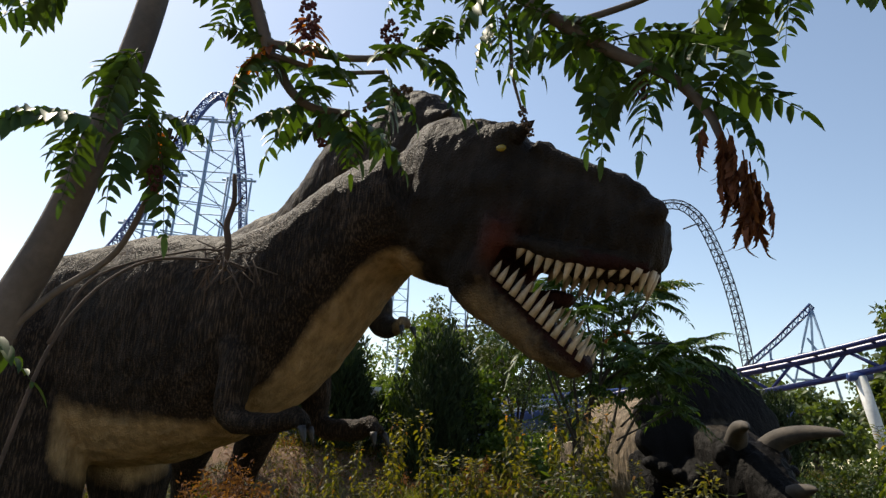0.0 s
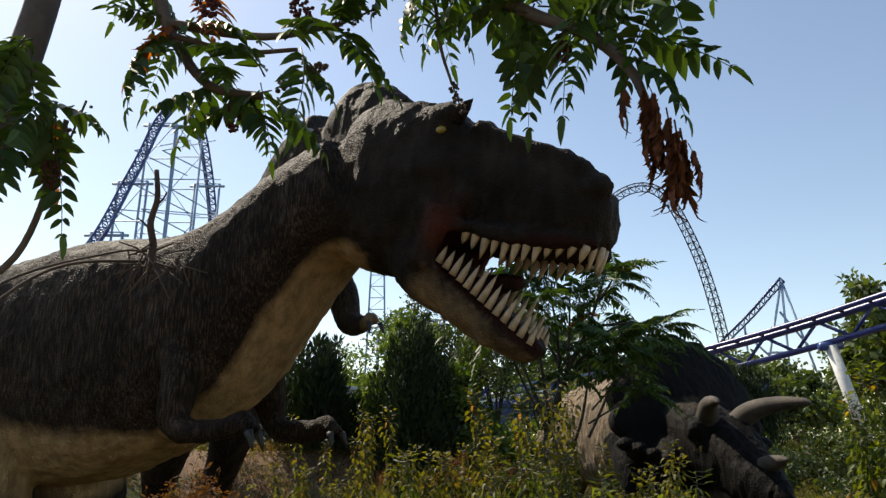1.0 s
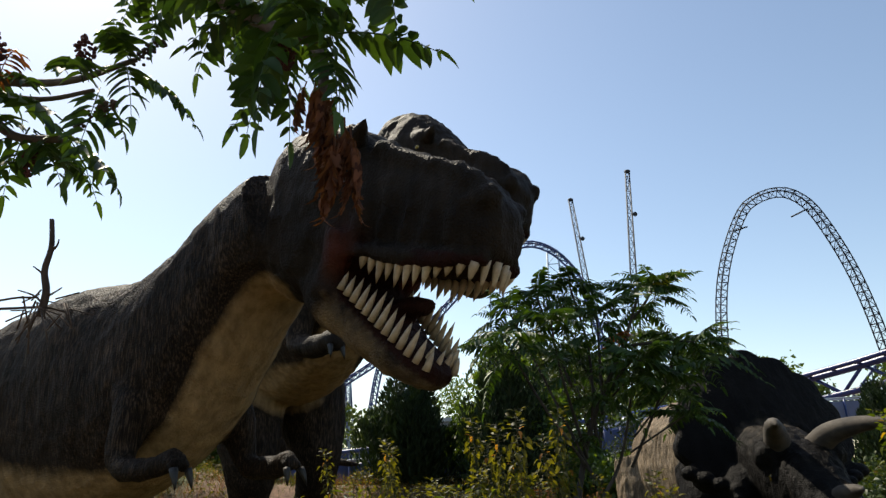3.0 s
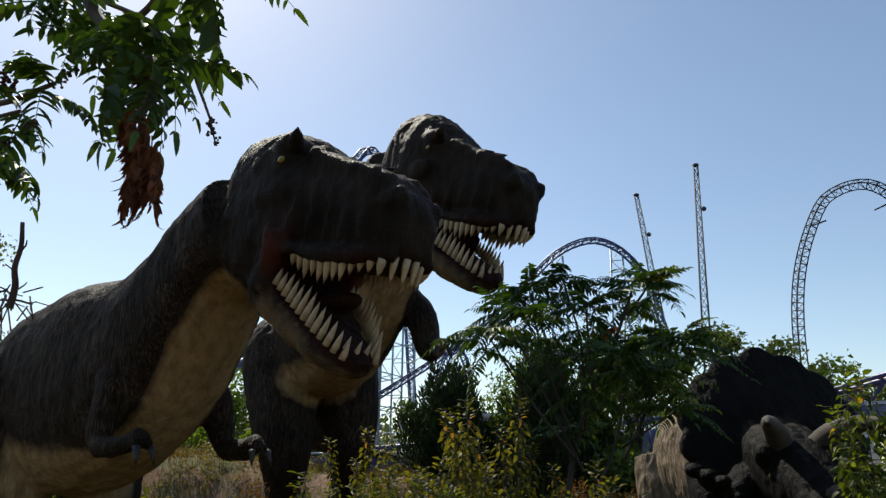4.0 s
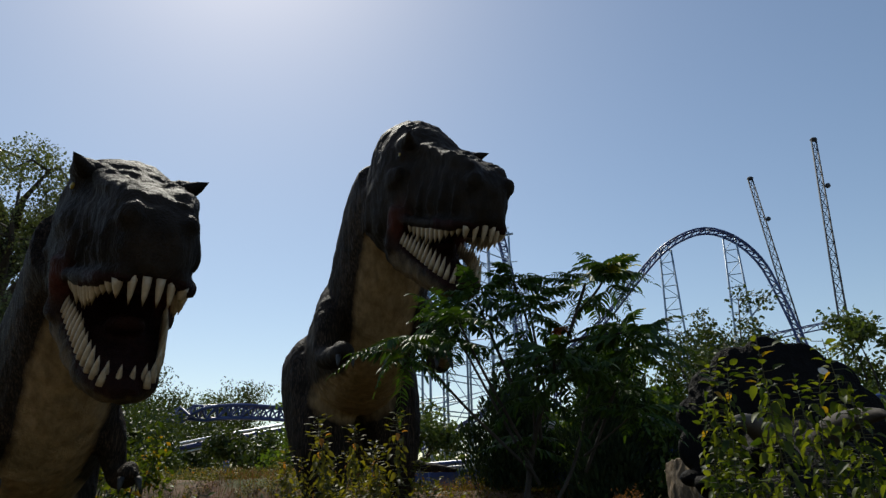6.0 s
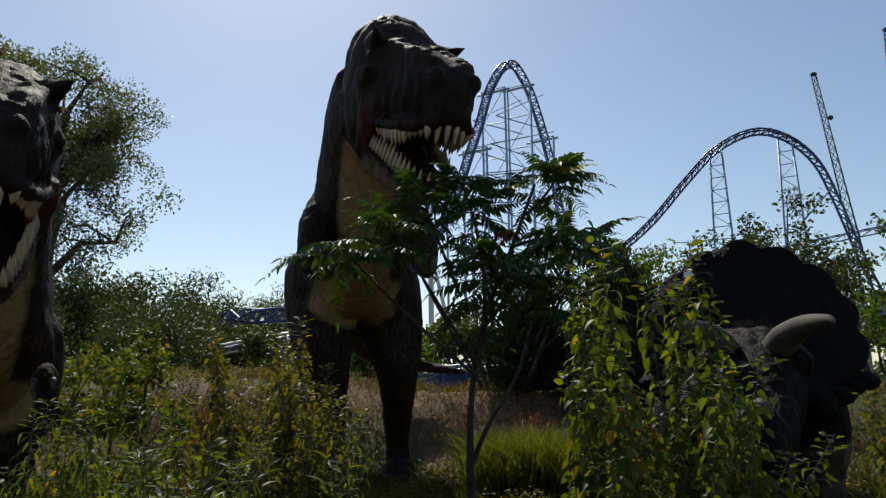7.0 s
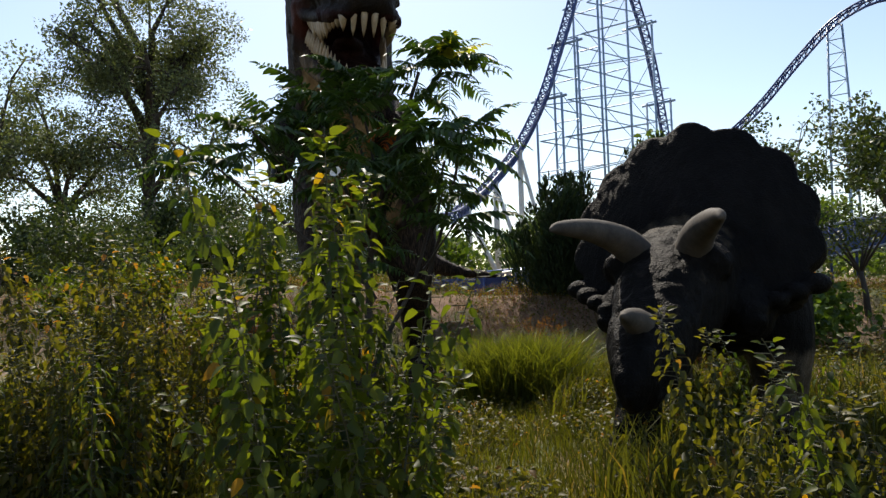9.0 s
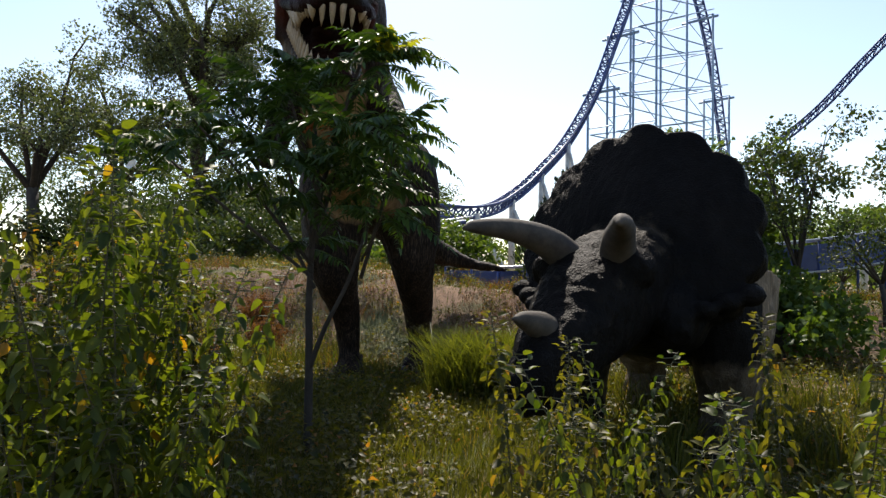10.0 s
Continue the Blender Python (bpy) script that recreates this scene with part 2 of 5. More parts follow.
# ---- statues ----
def loft(bm, rows, n=24, flat=2.4):
    """Rings through rows of (centre, forward, up, half width, up, down): a closed rounded body."""
    rings = []
    for c, fwd, upv, hw, hu, hd in rows:
        c, fwd = Vector(c), Vector(fwd).normalized()
        left = Vector(upv).cross(fwd).normalized()
        upn = fwd.cross(left)
        ring = []
        for k in range(n):
            a = 2 * math.pi * k / n
            ca, sa = math.cos(a), math.sin(a)
            x = math.copysign(abs(ca) ** (2 / flat), ca) * hw
            z = math.copysign(abs(sa) ** (2 / flat), sa) * (hu if sa > 0 else hd)
            ring.append(bm.verts.new(c + left * x + upn * z))
        rings.append(ring)
    for a, b in zip(rings, rings[1:]):
        for k in range(n):
            bm.faces.new((a[k], a[(k + 1) % n], b[(k + 1) % n], b[k]))
    bm.faces.new(rings[0][::-1])
    bm.faces.new(rings[-1])


def spine_rows(ctrl, steps=6):
    """Rows for loft() along a smooth curve through (x, y, z, half width, up, down)."""
    pts = spline(ctrl, steps)
    rows = []
    for i, p in enumerate(pts):
        d = Vector(pts[min(i + 1, len(pts) - 1)][:3] - pts[max(i - 1, 0)][:3])
        rows.append((Vector(p[:3]), d, (0, 0, 1), max(p[3], 0.02), max(p[4], 0.02), max(p[5], 0.02)))
    return rows


def cone(bm, base, tip, r, n=7, bend=0.0, mat=0):
    """A pointed, slightly bent cone: a tooth, claw or small horn."""
    base, tip = Vector(base), Vector(tip)
    d = tip - base
    side = d.orthogonal().normalized()
    up = d.normalized().cross(side)
    rings = []
    for f, k in ((0, 1.0), (0.35, 0.86), (0.7, 0.5)):
        c = base + d * f + Vector((0, 0, bend)) * (f * (1 - f) * 4)
        rings.append([bm.verts.new(c + (side * math.cos(a) + up * math.sin(a)) * r * k) for a in (2 * math.pi * q / n for q in range(n))])
    t = bm.verts.new(tip)
    bm.faces.new(rings[0][::-1]).material_index = mat
    fs = [bm.faces.new((a[q], a[(q + 1) % n], b[(q + 1) % n], b[q])) for a, b in zip(rings, rings[1:]) for q in range(n)]
    fs += [bm.faces.new((rings[-1][q], rings[-1][(q + 1) % n], t)) for q in range(n)]
    for f in fs:
        f.material_index, f.smooth = mat, True


def blob(bm, at, r, sx=1, sy=1, sz=1, seg=12, mat=0):
    m = Matrix.Translation(at) @ Matrix.Diagonal((sx, sy, sz, 1))
    res = bmesh.ops.create_uvsphere(bm, u_segments=seg, v_segments=max(6, seg // 2), radius=r, matrix=m)
    for f in {f for v in res["verts"] for f in v.link_faces}:
        f.material_index, f.smooth = mat, True


def fuse(bm, voxel, smooth=6):
    """One skin round all the overlapping bodies of bm, as arrays."""
    me = bpy.data.meshes.new("fused")
    bm.to_mesh(me)
    bm.free()
    ob = new("fused", me)
    r = ob.modifiers.new("skin", "REMESH")
    r.mode, r.voxel_size = "VOXEL", voxel
    s = ob.modifiers.new("soft", "SMOOTH")
    s.factor, s.iterations = 0.5, smooth
    ev = ob.evaluated_get(bpy.context.evaluated_depsgraph_get())
    out = bpy.data.meshes.new_from_object(ev)
    bpy.data.objects.remove(ob)
    bpy.data.meshes.remove(me)
    return out


def verts_of(me):
    v = np.empty(len(me.vertices) * 3, np.float32)
    me.vertices.foreach_get("co", v)
    return v.reshape(-1, 3)


def normals_of(me):
    v = np.empty(len(me.vertices) * 3, np.float32)
    me.vertices.foreach_get("normal", v)
    return v.reshape(-1, 3)


def set_attr(me, name, values):
    a = me.attributes.new(name, "FLOAT", "POINT")
    a.data.foreach_set("value", np.asarray(values, np.float32))


def crease(me, amount, sizes, stretch=(1, 1, 1)):
    """Pushes the skin in and out along its normals: muscle lumps, folds and wrinkles."""
    v, nr = verts_of(me), normals_of(me)
    st = np.array(stretch)
    d = np.zeros(len(v))
    for size, amp, ridged in sizes:
        for i, p in enumerate(v * st / size):
            n = noise.noise(Vector(p))
            d[i] += amp * ((0.35 - abs(n) * 1.6) if ridged else n)
    me.vertices.foreach_set("co", (v + nr * (d * amount)[:, None]).astype(np.float32).ravel())


def finish(name, me, extra, mats, at, label, category):
    """Joins the fused skin and the extra pieces (teeth, claws, eyes) into one mesh at a pose."""
    bm = bmesh.new()
    bm.from_mesh(me)
    for f in bm.faces:
        f.smooth, f.material_index = True, 0
    tmp = bpy.data.meshes.new("extra")
    extra.to_mesh(tmp)
    extra.free()
    bm.from_mesh(tmp)
    bpy.data.meshes.remove(tmp)
    out = bpy.data.meshes.new(name)
    bm.to_mesh(out)
    bm.free()
    bpy.data.meshes.remove(me)
    for m in mats:
        out.materials.append(m)
    ob = new(name, out)
    ob.matrix_world = at
    return tagged(ob, label, category)


def trex(at, label, spine, head_at, head_yaw, head_pitch, gape, arms, legs, tops, voxel=0.04):
    """A tyrannosaur: body, neck and tail along a curve; skull and jaw in their own frame; two legs, two small arms."""
    bm, ex = bmesh.new(), bmesh.new()
    loft(bm, spine_rows(spine))
    H = Matrix.Translation(head_at) @ pose(0, 0, 0, 0, -head_pitch, head_yaw)
    J = H @ Matrix.Translation((-0.02, 0, -0.06)) @ pose(0, 0, 0, 0, gape, 0)

    def framed(m, rows):
        r3 = m.to_3x3()
        return [(m @ Vector((x, 0, (top + bot) / 2)), r3 @ Vector((1, 0, 0)), r3 @ Vector((0, 0, 1)), hw, (top - bot) / 2, (top - bot) / 2) for x, hw, top, bot in rows]
    # skull: x, half width, top, bottom
    SK = [(x, hw, top, bot) for (x, hw, bot), top in zip(((-1.42, 0.36, 0.0), (-1.15, 0.52, -0.28), (-0.9, 0.61, -0.36), (-0.45, 0.64, -0.38), (-0.08, 0.59, -0.28), (0.22, 0.54, -0.02), (0.50, 0.49, 0.0),
                                                            (0.80, 0.45, -0.02), (1.10, 0.42, -0.03), (1.36, 0.36, 0.0), (1.55, 0.28, 0.06), (1.66, 0.16, 0.13)), tops)]
    loft(bm, framed(H, SK), 28, 2.5)
    JW = [(-0.30, 0.46, 0.22, -0.50), (0.0, 0.52, 0.12, -0.52), (0.33, 0.50, 0.02, -0.49), (0.70, 0.44, 0.0, -0.44), (1.02, 0.38, 0.02, -0.38),
          (1.25, 0.31, 0.03, -0.34), (1.40, 0.22, 0.02, -0.28), (1.48, 0.12, 0.0, -0.18)]
    loft(bm, framed(J, JW), 28, 2.6)
    top_at = lambda x: float(np.interp(x, [r[0] for r in SK], [r[2] for r in SK]))
    half_at = lambda x: float(np.interp(x, [r[0] for r in SK], [r[1] for r in SK]))
    for sy in (1, -1):
        # the brow ridge, running up to a point before the eye
        tube(bm, [H @ Vector(p) for p in ((-0.55, sy * 0.40, 1.12), (-0.25, sy * 0.44, 1.16), (0.0, sy * 0.48, 1.19), (0.14, sy * 0.53, 1.19))], [0.08, 0.09, 0.10, 0.08], 9)
        cone(bm, H @ Vector((-0.14, sy * 0.40, 1.10)), H @ Vector((0.24, sy * 0.61, 1.235)), 0.17, 12)
        cone(ex, H @ Vector((-0.04, sy * 0.42, 1.10)), H @ Vector((0.33, sy * 0.66, 1.27)), 0.12, 12)
        # the ridge down each side of the snout, and its row of knobs
        tube(bm, [H @ Vector((x, sy * (half_at(x) - 0.13), top_at(x) - 0.09)) for x in (0.26, 0.6, 1.0, 1.35, 1.5)], [0.08, 0.10, 0.10, 0.10, 0.07], 8)
        for q in range(6):
            x = 0.34 + 0.2 * q
            blob(bm, H @ Vector((x, sy * (half_at(x) * 0.55), top_at(x) - 0.045)), 0.12 - 0.008 * q, 1.05, 0.9, 0.75)
        # hollow before the eye is left between cheek bone, snout ridge and lip
        blob(bm, H @ Vector((-0.55, sy * 0.5, 0.25)), 0.3, 0.8, 0.4, 1.4, 14)
        blob(bm, H @ Vector((-0.1, sy * 0.55, 0.62)), 0.24, 1.5, 0.42, 0.6, 14)
        blob(bm, H @ Vector((1.48, sy * 0.25, top_at(1.48) - 0.12)), 0.16, 1.0, 0.7, 0.8, 12)
        blob(bm, H @ Vector((-0.02, sy * 0.53, 0.99)), 0.1, 1.3, 0.5, 0.8, 12)
        for q in range(3):
            tube(bm, [H @ Vector((-0.95 - 0.2 * q, sy * 0.40, 0.85)), H @ Vector((-0.92 - 0.2 * q, sy * (0.52 - 0.04 * q), 0.40)), H @ Vector((-1.0 - 0.18 * q, sy * 0.44, -0.15))], [0.05, 0.085, 0.05], 8)
        # the flap of skin that hangs behind the jaw
        tube(bm, [H @ Vector((-0.72, sy * 0.50, 0.75)), H @ Vector((-0.80, sy * 0.585, 0.35)), H @ Vector((-0.76, sy * 0.56, -0.12))], [0.06, 0.075, 0.03], 8)
        for q in range(5):
            x = 0.3 + 0.24 * q
            tube(bm, [H @ Vector((x, sy * (half_at(x) - 0.03), top_at(x) * 0.72)), H @ Vector((x + 0.06, sy * (half_at(x) + 0.005), top_at(x) * 0.45)), H @ Vector((x + 0.02, sy * (half_at(x) + 0.015), 0.2))], [0.03, 0.045, 0.03], 7)
        tube(bm, [H @ Vector((0.16, sy * 0.50, 0.25)), H @ Vector((0.10, sy * 0.51, -0.05)), J @ Vector((0.1, sy * 0.49, -0.05)), J @ Vector((0.2, sy * 0.48, -0.2))], [0.17, 0.12, 0.11, 0.15], 10)
        tube(bm, [H @ Vector((0.2, sy * 0.545, 0.1)), H @ Vector((0.7, sy * 0.455, 0.06)), H @ Vector((1.3, sy * 0.37, 0.05)), H @ Vector((1.58, sy * 0.2, 0.1))], [0.06, 0.075, 0.08, 0.08], 8)
    blob(bm, J @ Vector((0.55, 0, -0.02)), 0.2, 2.5, 1.1, 0.5)
    # limbs
    for sy in (1, -1):
        for chain in (arms[sy], [((-0.35, 0.2 * sy, 4.95), 0.3)] + legs[sy]):
            pts = spline([(*p, r) for p, r in chain], 5)
            tube(bm, [p[:3] for p in pts], [float(p[3]) for p in pts], 14)
        (hx, hy, hz), hr = arms[sy][-1]
        for q, (dx, dy) in enumerate(((0.18, 0.08 * sy), (0.12, -0.1 * sy))):
            k = Vector((hx + dx * 0.6, hy + dy, hz - 0.10))
            tube(bm, [(hx, hy, hz), k], [hr * 0.7, hr * 0.5], 8)
            cone(ex, k, k + Vector((dx * 0.5, dy * 0.3, -0.20)), 0.045, 7, 0.02, 3)
        (fx, fy, fz), fr = legs[sy][-1]
        for dy in (-0.28, 0.0, 0.28):
            toe = Vector((fx + 0.62 - abs(dy) * 0.5, fy + dy, fz - 0.18))
            tube(bm, [(fx, fy + dy * 0.3, fz), (fx + 0.32, fy + dy * 0.7, fz - 0.1), toe], [fr * 0.75, 0.17, 0.11], 9)
            cone(ex, toe, toe + Vector((0.26, dy * 0.25, -0.1)), 0.08, 7, 0.03, 3)
        dew = Vector((fx - 0.2, fy - 0.2 * sy, fz + 0.25))
        cone(ex, dew, dew + Vector((0.16, -0.06 * sy, -0.38)), 0.07, 7, 0.0, 3)
    me = fuse(bm, voxel)
    # patterns of the paint
    v, nr = verts_of(me), normals_of(me)
    line = np.array([p[:3] for p in spline(spine, 6)])
    rad = np.array([max(p[3], p[5]) for p in spline(spine, 6)])
    tang = np.gradient(line, axis=0)
    tang /= np.linalg.norm(tang, axis=1)[:, None]
    upv = np.array([0, 0, 1]) - tang * tang[:, 2:3]
    upv /= np.linalg.norm(upv, axis=1)[:, None]
    near = np.argmin(((v[:, None, :] - line[None]) ** 2).sum(-1), axis=1)
    off = v - line[near]
    dist = np.linalg.norm(off, axis=1)
    down = -(off * upv[near]).sum(1) / np.maximum(dist, 1e-4)
    onbody = np.clip((1.25 - dist / rad[near]) / 0.2, 0, 1)
    belly = np.clip((down - np.interp(v[:, 0], [1.0, 2.3, 3.3, 4.2], [0.54, 0.58, 0.58, 0.48])) / 0.35, 0, 1) * onbody * np.clip((v[:, 0] + 0.2) / 1.2, 0, 1)
    # dark paint reaches down the flanks as far as the arms
    side = np.interp(v[:, 0], [1.0, 2.3, 2.9, 3.7, 4.3, 5.0], [0.95, 0.72, 0.46, 0.46, 0.52, 0.48])
    belly *= np.clip((side - np.abs(v[:, 1])) / 0.16 + 0.5, 0, 1)
    hi = np.array(H.inverted())
    hv = v @ hi[:3, :3].T + hi[:3, 3]
    ji = np.array(J.inverted())
    jv = v @ ji[:3, :3].T + ji[:3, 3]
    inhead = hv[:, 0] > -0.55
    jaw = inhead & (jv[:, 2] < 0.2) & (jv[:, 0] > -0.05)
    belly = np.where(jaw, np.clip(0.44 - 0.9 * (jv[:, 2] + 0.32), 0.12, 0.5) * np.clip((jv[:, 0] + 0.05) / 0.4, 0.25, 1), np.where(inhead & (hv[:, 2] > 0.05), 0.0, belly))
    # the gape between the jaws, where painted shade darkens the red
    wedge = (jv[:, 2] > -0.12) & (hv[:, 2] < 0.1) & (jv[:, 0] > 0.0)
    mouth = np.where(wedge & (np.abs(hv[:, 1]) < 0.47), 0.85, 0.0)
    corner = np.exp(-(((hv[:, 0] - 0.2) / 0.15) ** 2 + ((hv[:, 2] - 0.05) / 0.24) ** 2)) * (np.abs(hv[:, 1]) > 0.36)
    set_attr(me, "lip", np.clip(corner * 0.55, 0, 0.5))
    crease(me, 1.0, [(0.9, 0.05, False), (0.32, 0.026, True), (0.13, 0.014, True)], (1, 1, 0.6))
    crease(me, np.where(hv[:, 0] > -0.9, 1.0, 0.25), [(0.45, 0.03, False), (0.2, 0.014, True), (0.1, 0.008, True)])
    set_attr(me, "belly", belly)
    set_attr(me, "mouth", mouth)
    set_attr(me, "body", np.clip((-0.7 - hv[:, 0]) / 0.5, 0, 1) * np.clip(1 - belly * 2, 0, 1))
    # teeth, eyes, nostrils
    rnd = random.Random(7)
    for sy in (1, -1):
        for q in range(12):
            f = q / 11
            x = 0.44 + 1.06 * f
            hw = half_at(x) - 0.03
            L = (0.15 + 0.12 * math.sin(math.pi * min(1, f * 1.15))) * rnd.uniform(0.75, 1.15)
            b = H @ Vector((x, sy * hw, 0.06))
            cone(ex, b, H @ Vector((x - 0.045, sy * (hw - 0.02), 0.04 - L)), 0.048, 7, 0.0, 1)
        for q in range(13):
            f = q / 12
            x = 0.30 + 1.08 * f
            hw = np.interp(x, [r[0] for r in JW], [r[1] for r in JW]) - 0.04
            L = (0.13 + 0.10 * math.sin(math.pi * f)) * rnd.uniform(0.75, 1.15)
            b = J @ Vector((x, sy * hw, -0.06))
            cone(ex, b, J @ Vector((x - 0.05, sy * (hw - 0.01), L)), 0.038, 7, 0.0, 1)
        blob(ex, H @ Vector((-0.0, sy * 0.575, 0.99)), 0.055, 1, 0.5, 0.7, 12, 2)
    for y in (-0.16, -0.055, 0.055, 0.16):
        cone(ex, H @ Vector((1.60 - abs(y) * 0.4, y, 0.1)), H @ Vector((1.58 - abs(y) * 0.4, y, -0.16)), 0.04, 7, 0.0, 1)
        cone(ex, J @ Vector((1.38 - abs(y) * 0.4, y, -0.06)), J @ Vector((1.35 - abs(y) * 0.4, y, 0.15)), 0.034, 7, 0.0, 1)
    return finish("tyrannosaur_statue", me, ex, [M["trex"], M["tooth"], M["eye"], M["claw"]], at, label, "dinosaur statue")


M["claw"] = plain("claw_black", (0.014, 0.012, 0.011), 0.55, var=0.3)

ARM = {s: [((3.35, s * 0.62, 4.75), 0.34), ((3.75, s * 0.86, 4.25), 0.27), ((3.95, s * 0.92, 3.75), 0.19), ((4.45, s * 0.84, 3.62), 0.14), ((4.8, s * 0.74, 3.68), 0.12)] for s in (1, -1)}
ARM_LOW = {s: [((3.15, s * 0.50, 4.4), 0.30), ((3.42, s * 0.66, 4.0), 0.23), ((3.48, s * 0.80, 3.46), 0.15), ((3.92, s * 0.80, 3.38), 0.115), ((4.3, s * 0.74, 3.48), 0.1)] for s in (1, -1)}
LEG = {s: [((-0.1, s * 0.5, 4.2), 0.85), ((0.35, s * 0.68, 3.1), 0.68), ((0.6, s * 0.66, 2.2), 0.46), ((0.1, s * 0.6, 1.45), 0.33), ((-0.2, s * 0.56, 0.8), 0.25), ((-0.05, s * 0.54, 0.3), 0.25)] for s in (1, -1)}
# the tall statue stands in mid-stride
LEG_STRIDE = {-1: [((-0.1, -0.5, 4.2), 0.85), ((0.4, -0.62, 3.0), 0.70), ((0.62, -0.55, 2.0), 0.47), ((0.15, -0.42, 1.2), 0.33), ((0.0, -0.35, 0.5), 0.25), ((0.12, -0.31, -0.02), 0.25)],
              1: [((-0.2, 0.55, 4.2), 0.85), ((-0.1, 0.85, 3.0), 0.70), ((0.0, 0.98, 2.1), 0.47), ((-0.55, 1.06, 1.3), 0.33), ((-0.92, 1.1, 0.6), 0.25), ((-0.85, 1.12, 0.1), 0.25)]}
TAIL_CURLED = [(-2.7, 3.1, 2.1, 0.04, 0.04, 0.04), (-3.5, 2.1, 2.3, 0.16, 0.17, 0.17), (-3.6, 1.0, 2.75, 0.36, 0.42, 0.42), (-2.2, 0.15, 3.6, 0.7, 0.85, 0.8)]
TAIL_STRAIGHT = [(-7.4, -0.6, 2.6, 0.05, 0.05, 0.05), (-5.6, -0.3, 2.9, 0.2, 0.22, 0.22), (-3.9, 0, 3.3, 0.42, 0.48, 0.48), (-2.1, 0, 3.8, 0.7, 0.85, 0.8)]
BODY = [(-0.2, 0, 4.3, 0.92, 1.22, 1.2),
        (1.5, 0, 4.45, 0.95, 1.28, 1.25), (2.9, 0, 4.75, 0.88, 1.12, 1.1)]
BODY_DEEP = [(-0.2, 0, 4.3, 0.95, 1.22, 1.5), (1.5, 0, 4.45, 1.0, 1.28, 1.62), (2.9, 0, 4.75, 0.88, 1.0, 1.36)]
NECK_TALL = [(3.75, 0.0, 5.3, 0.80, 0.92, 0.9), (4.4, 0.05, 5.85, 0.76, 0.88, 0.68), (4.95, 0.12, 6.2, 0.72, 0.78, 0.6)]
NECK_LOW = [(3.8, -0.04, 5.2, 0.74, 0.72, 1.0), (4.6, -0.10, 5.62, 0.71, 0.68, 0.62), (5.2, -0.14, 5.84, 0.70, 0.70, 0.60)]
TOPS_HIGH = (0.95, 1.48, 1.68, 1.64, 1.46, 1.24, 1.10, 1.04, 0.98, 0.86, 0.68, 0.52)
TOPS_LOW = (1.08, 1.40, 1.46, 1.46, 1.36, 1.20, 1.08, 1.02, 0.95, 0.82, 0.65, 0.50)
trex(pose(-4.6, 13.3, -0.3, 0, 0, -48), "tall dark brown tyrannosaur statue with tan belly and open toothed jaws", TAIL_CURLED + BODY + NECK_TALL, (5.824, 0.251, 5.19), 16.4, -18.7, 23, ARM, LEG_STRIDE, TOPS_HIGH)
trex(pose(-3.03, 5.3, -0.33, 0, 0, -24) @ Matrix.Scale(0.58, 4), "dark brown tyrannosaur statue with tan belly, mouth agape, among weeds", TAIL_STRAIGHT + BODY_DEEP + NECK_LOW, (6.132, -0.101, 5.19), -3, -12.7, 33, ARM_LOW, LEG, TOPS_LOW)


def horn_tube(bm, rows):
    before = len(bm.faces)
    tube(bm, [p[:3] for p in rows], [float(p[3]) for p in rows], 12)
    bm.faces.ensure_lookup_table()
    for f in bm.faces[before:]:
        f.material_index, f.smooth = 1, True


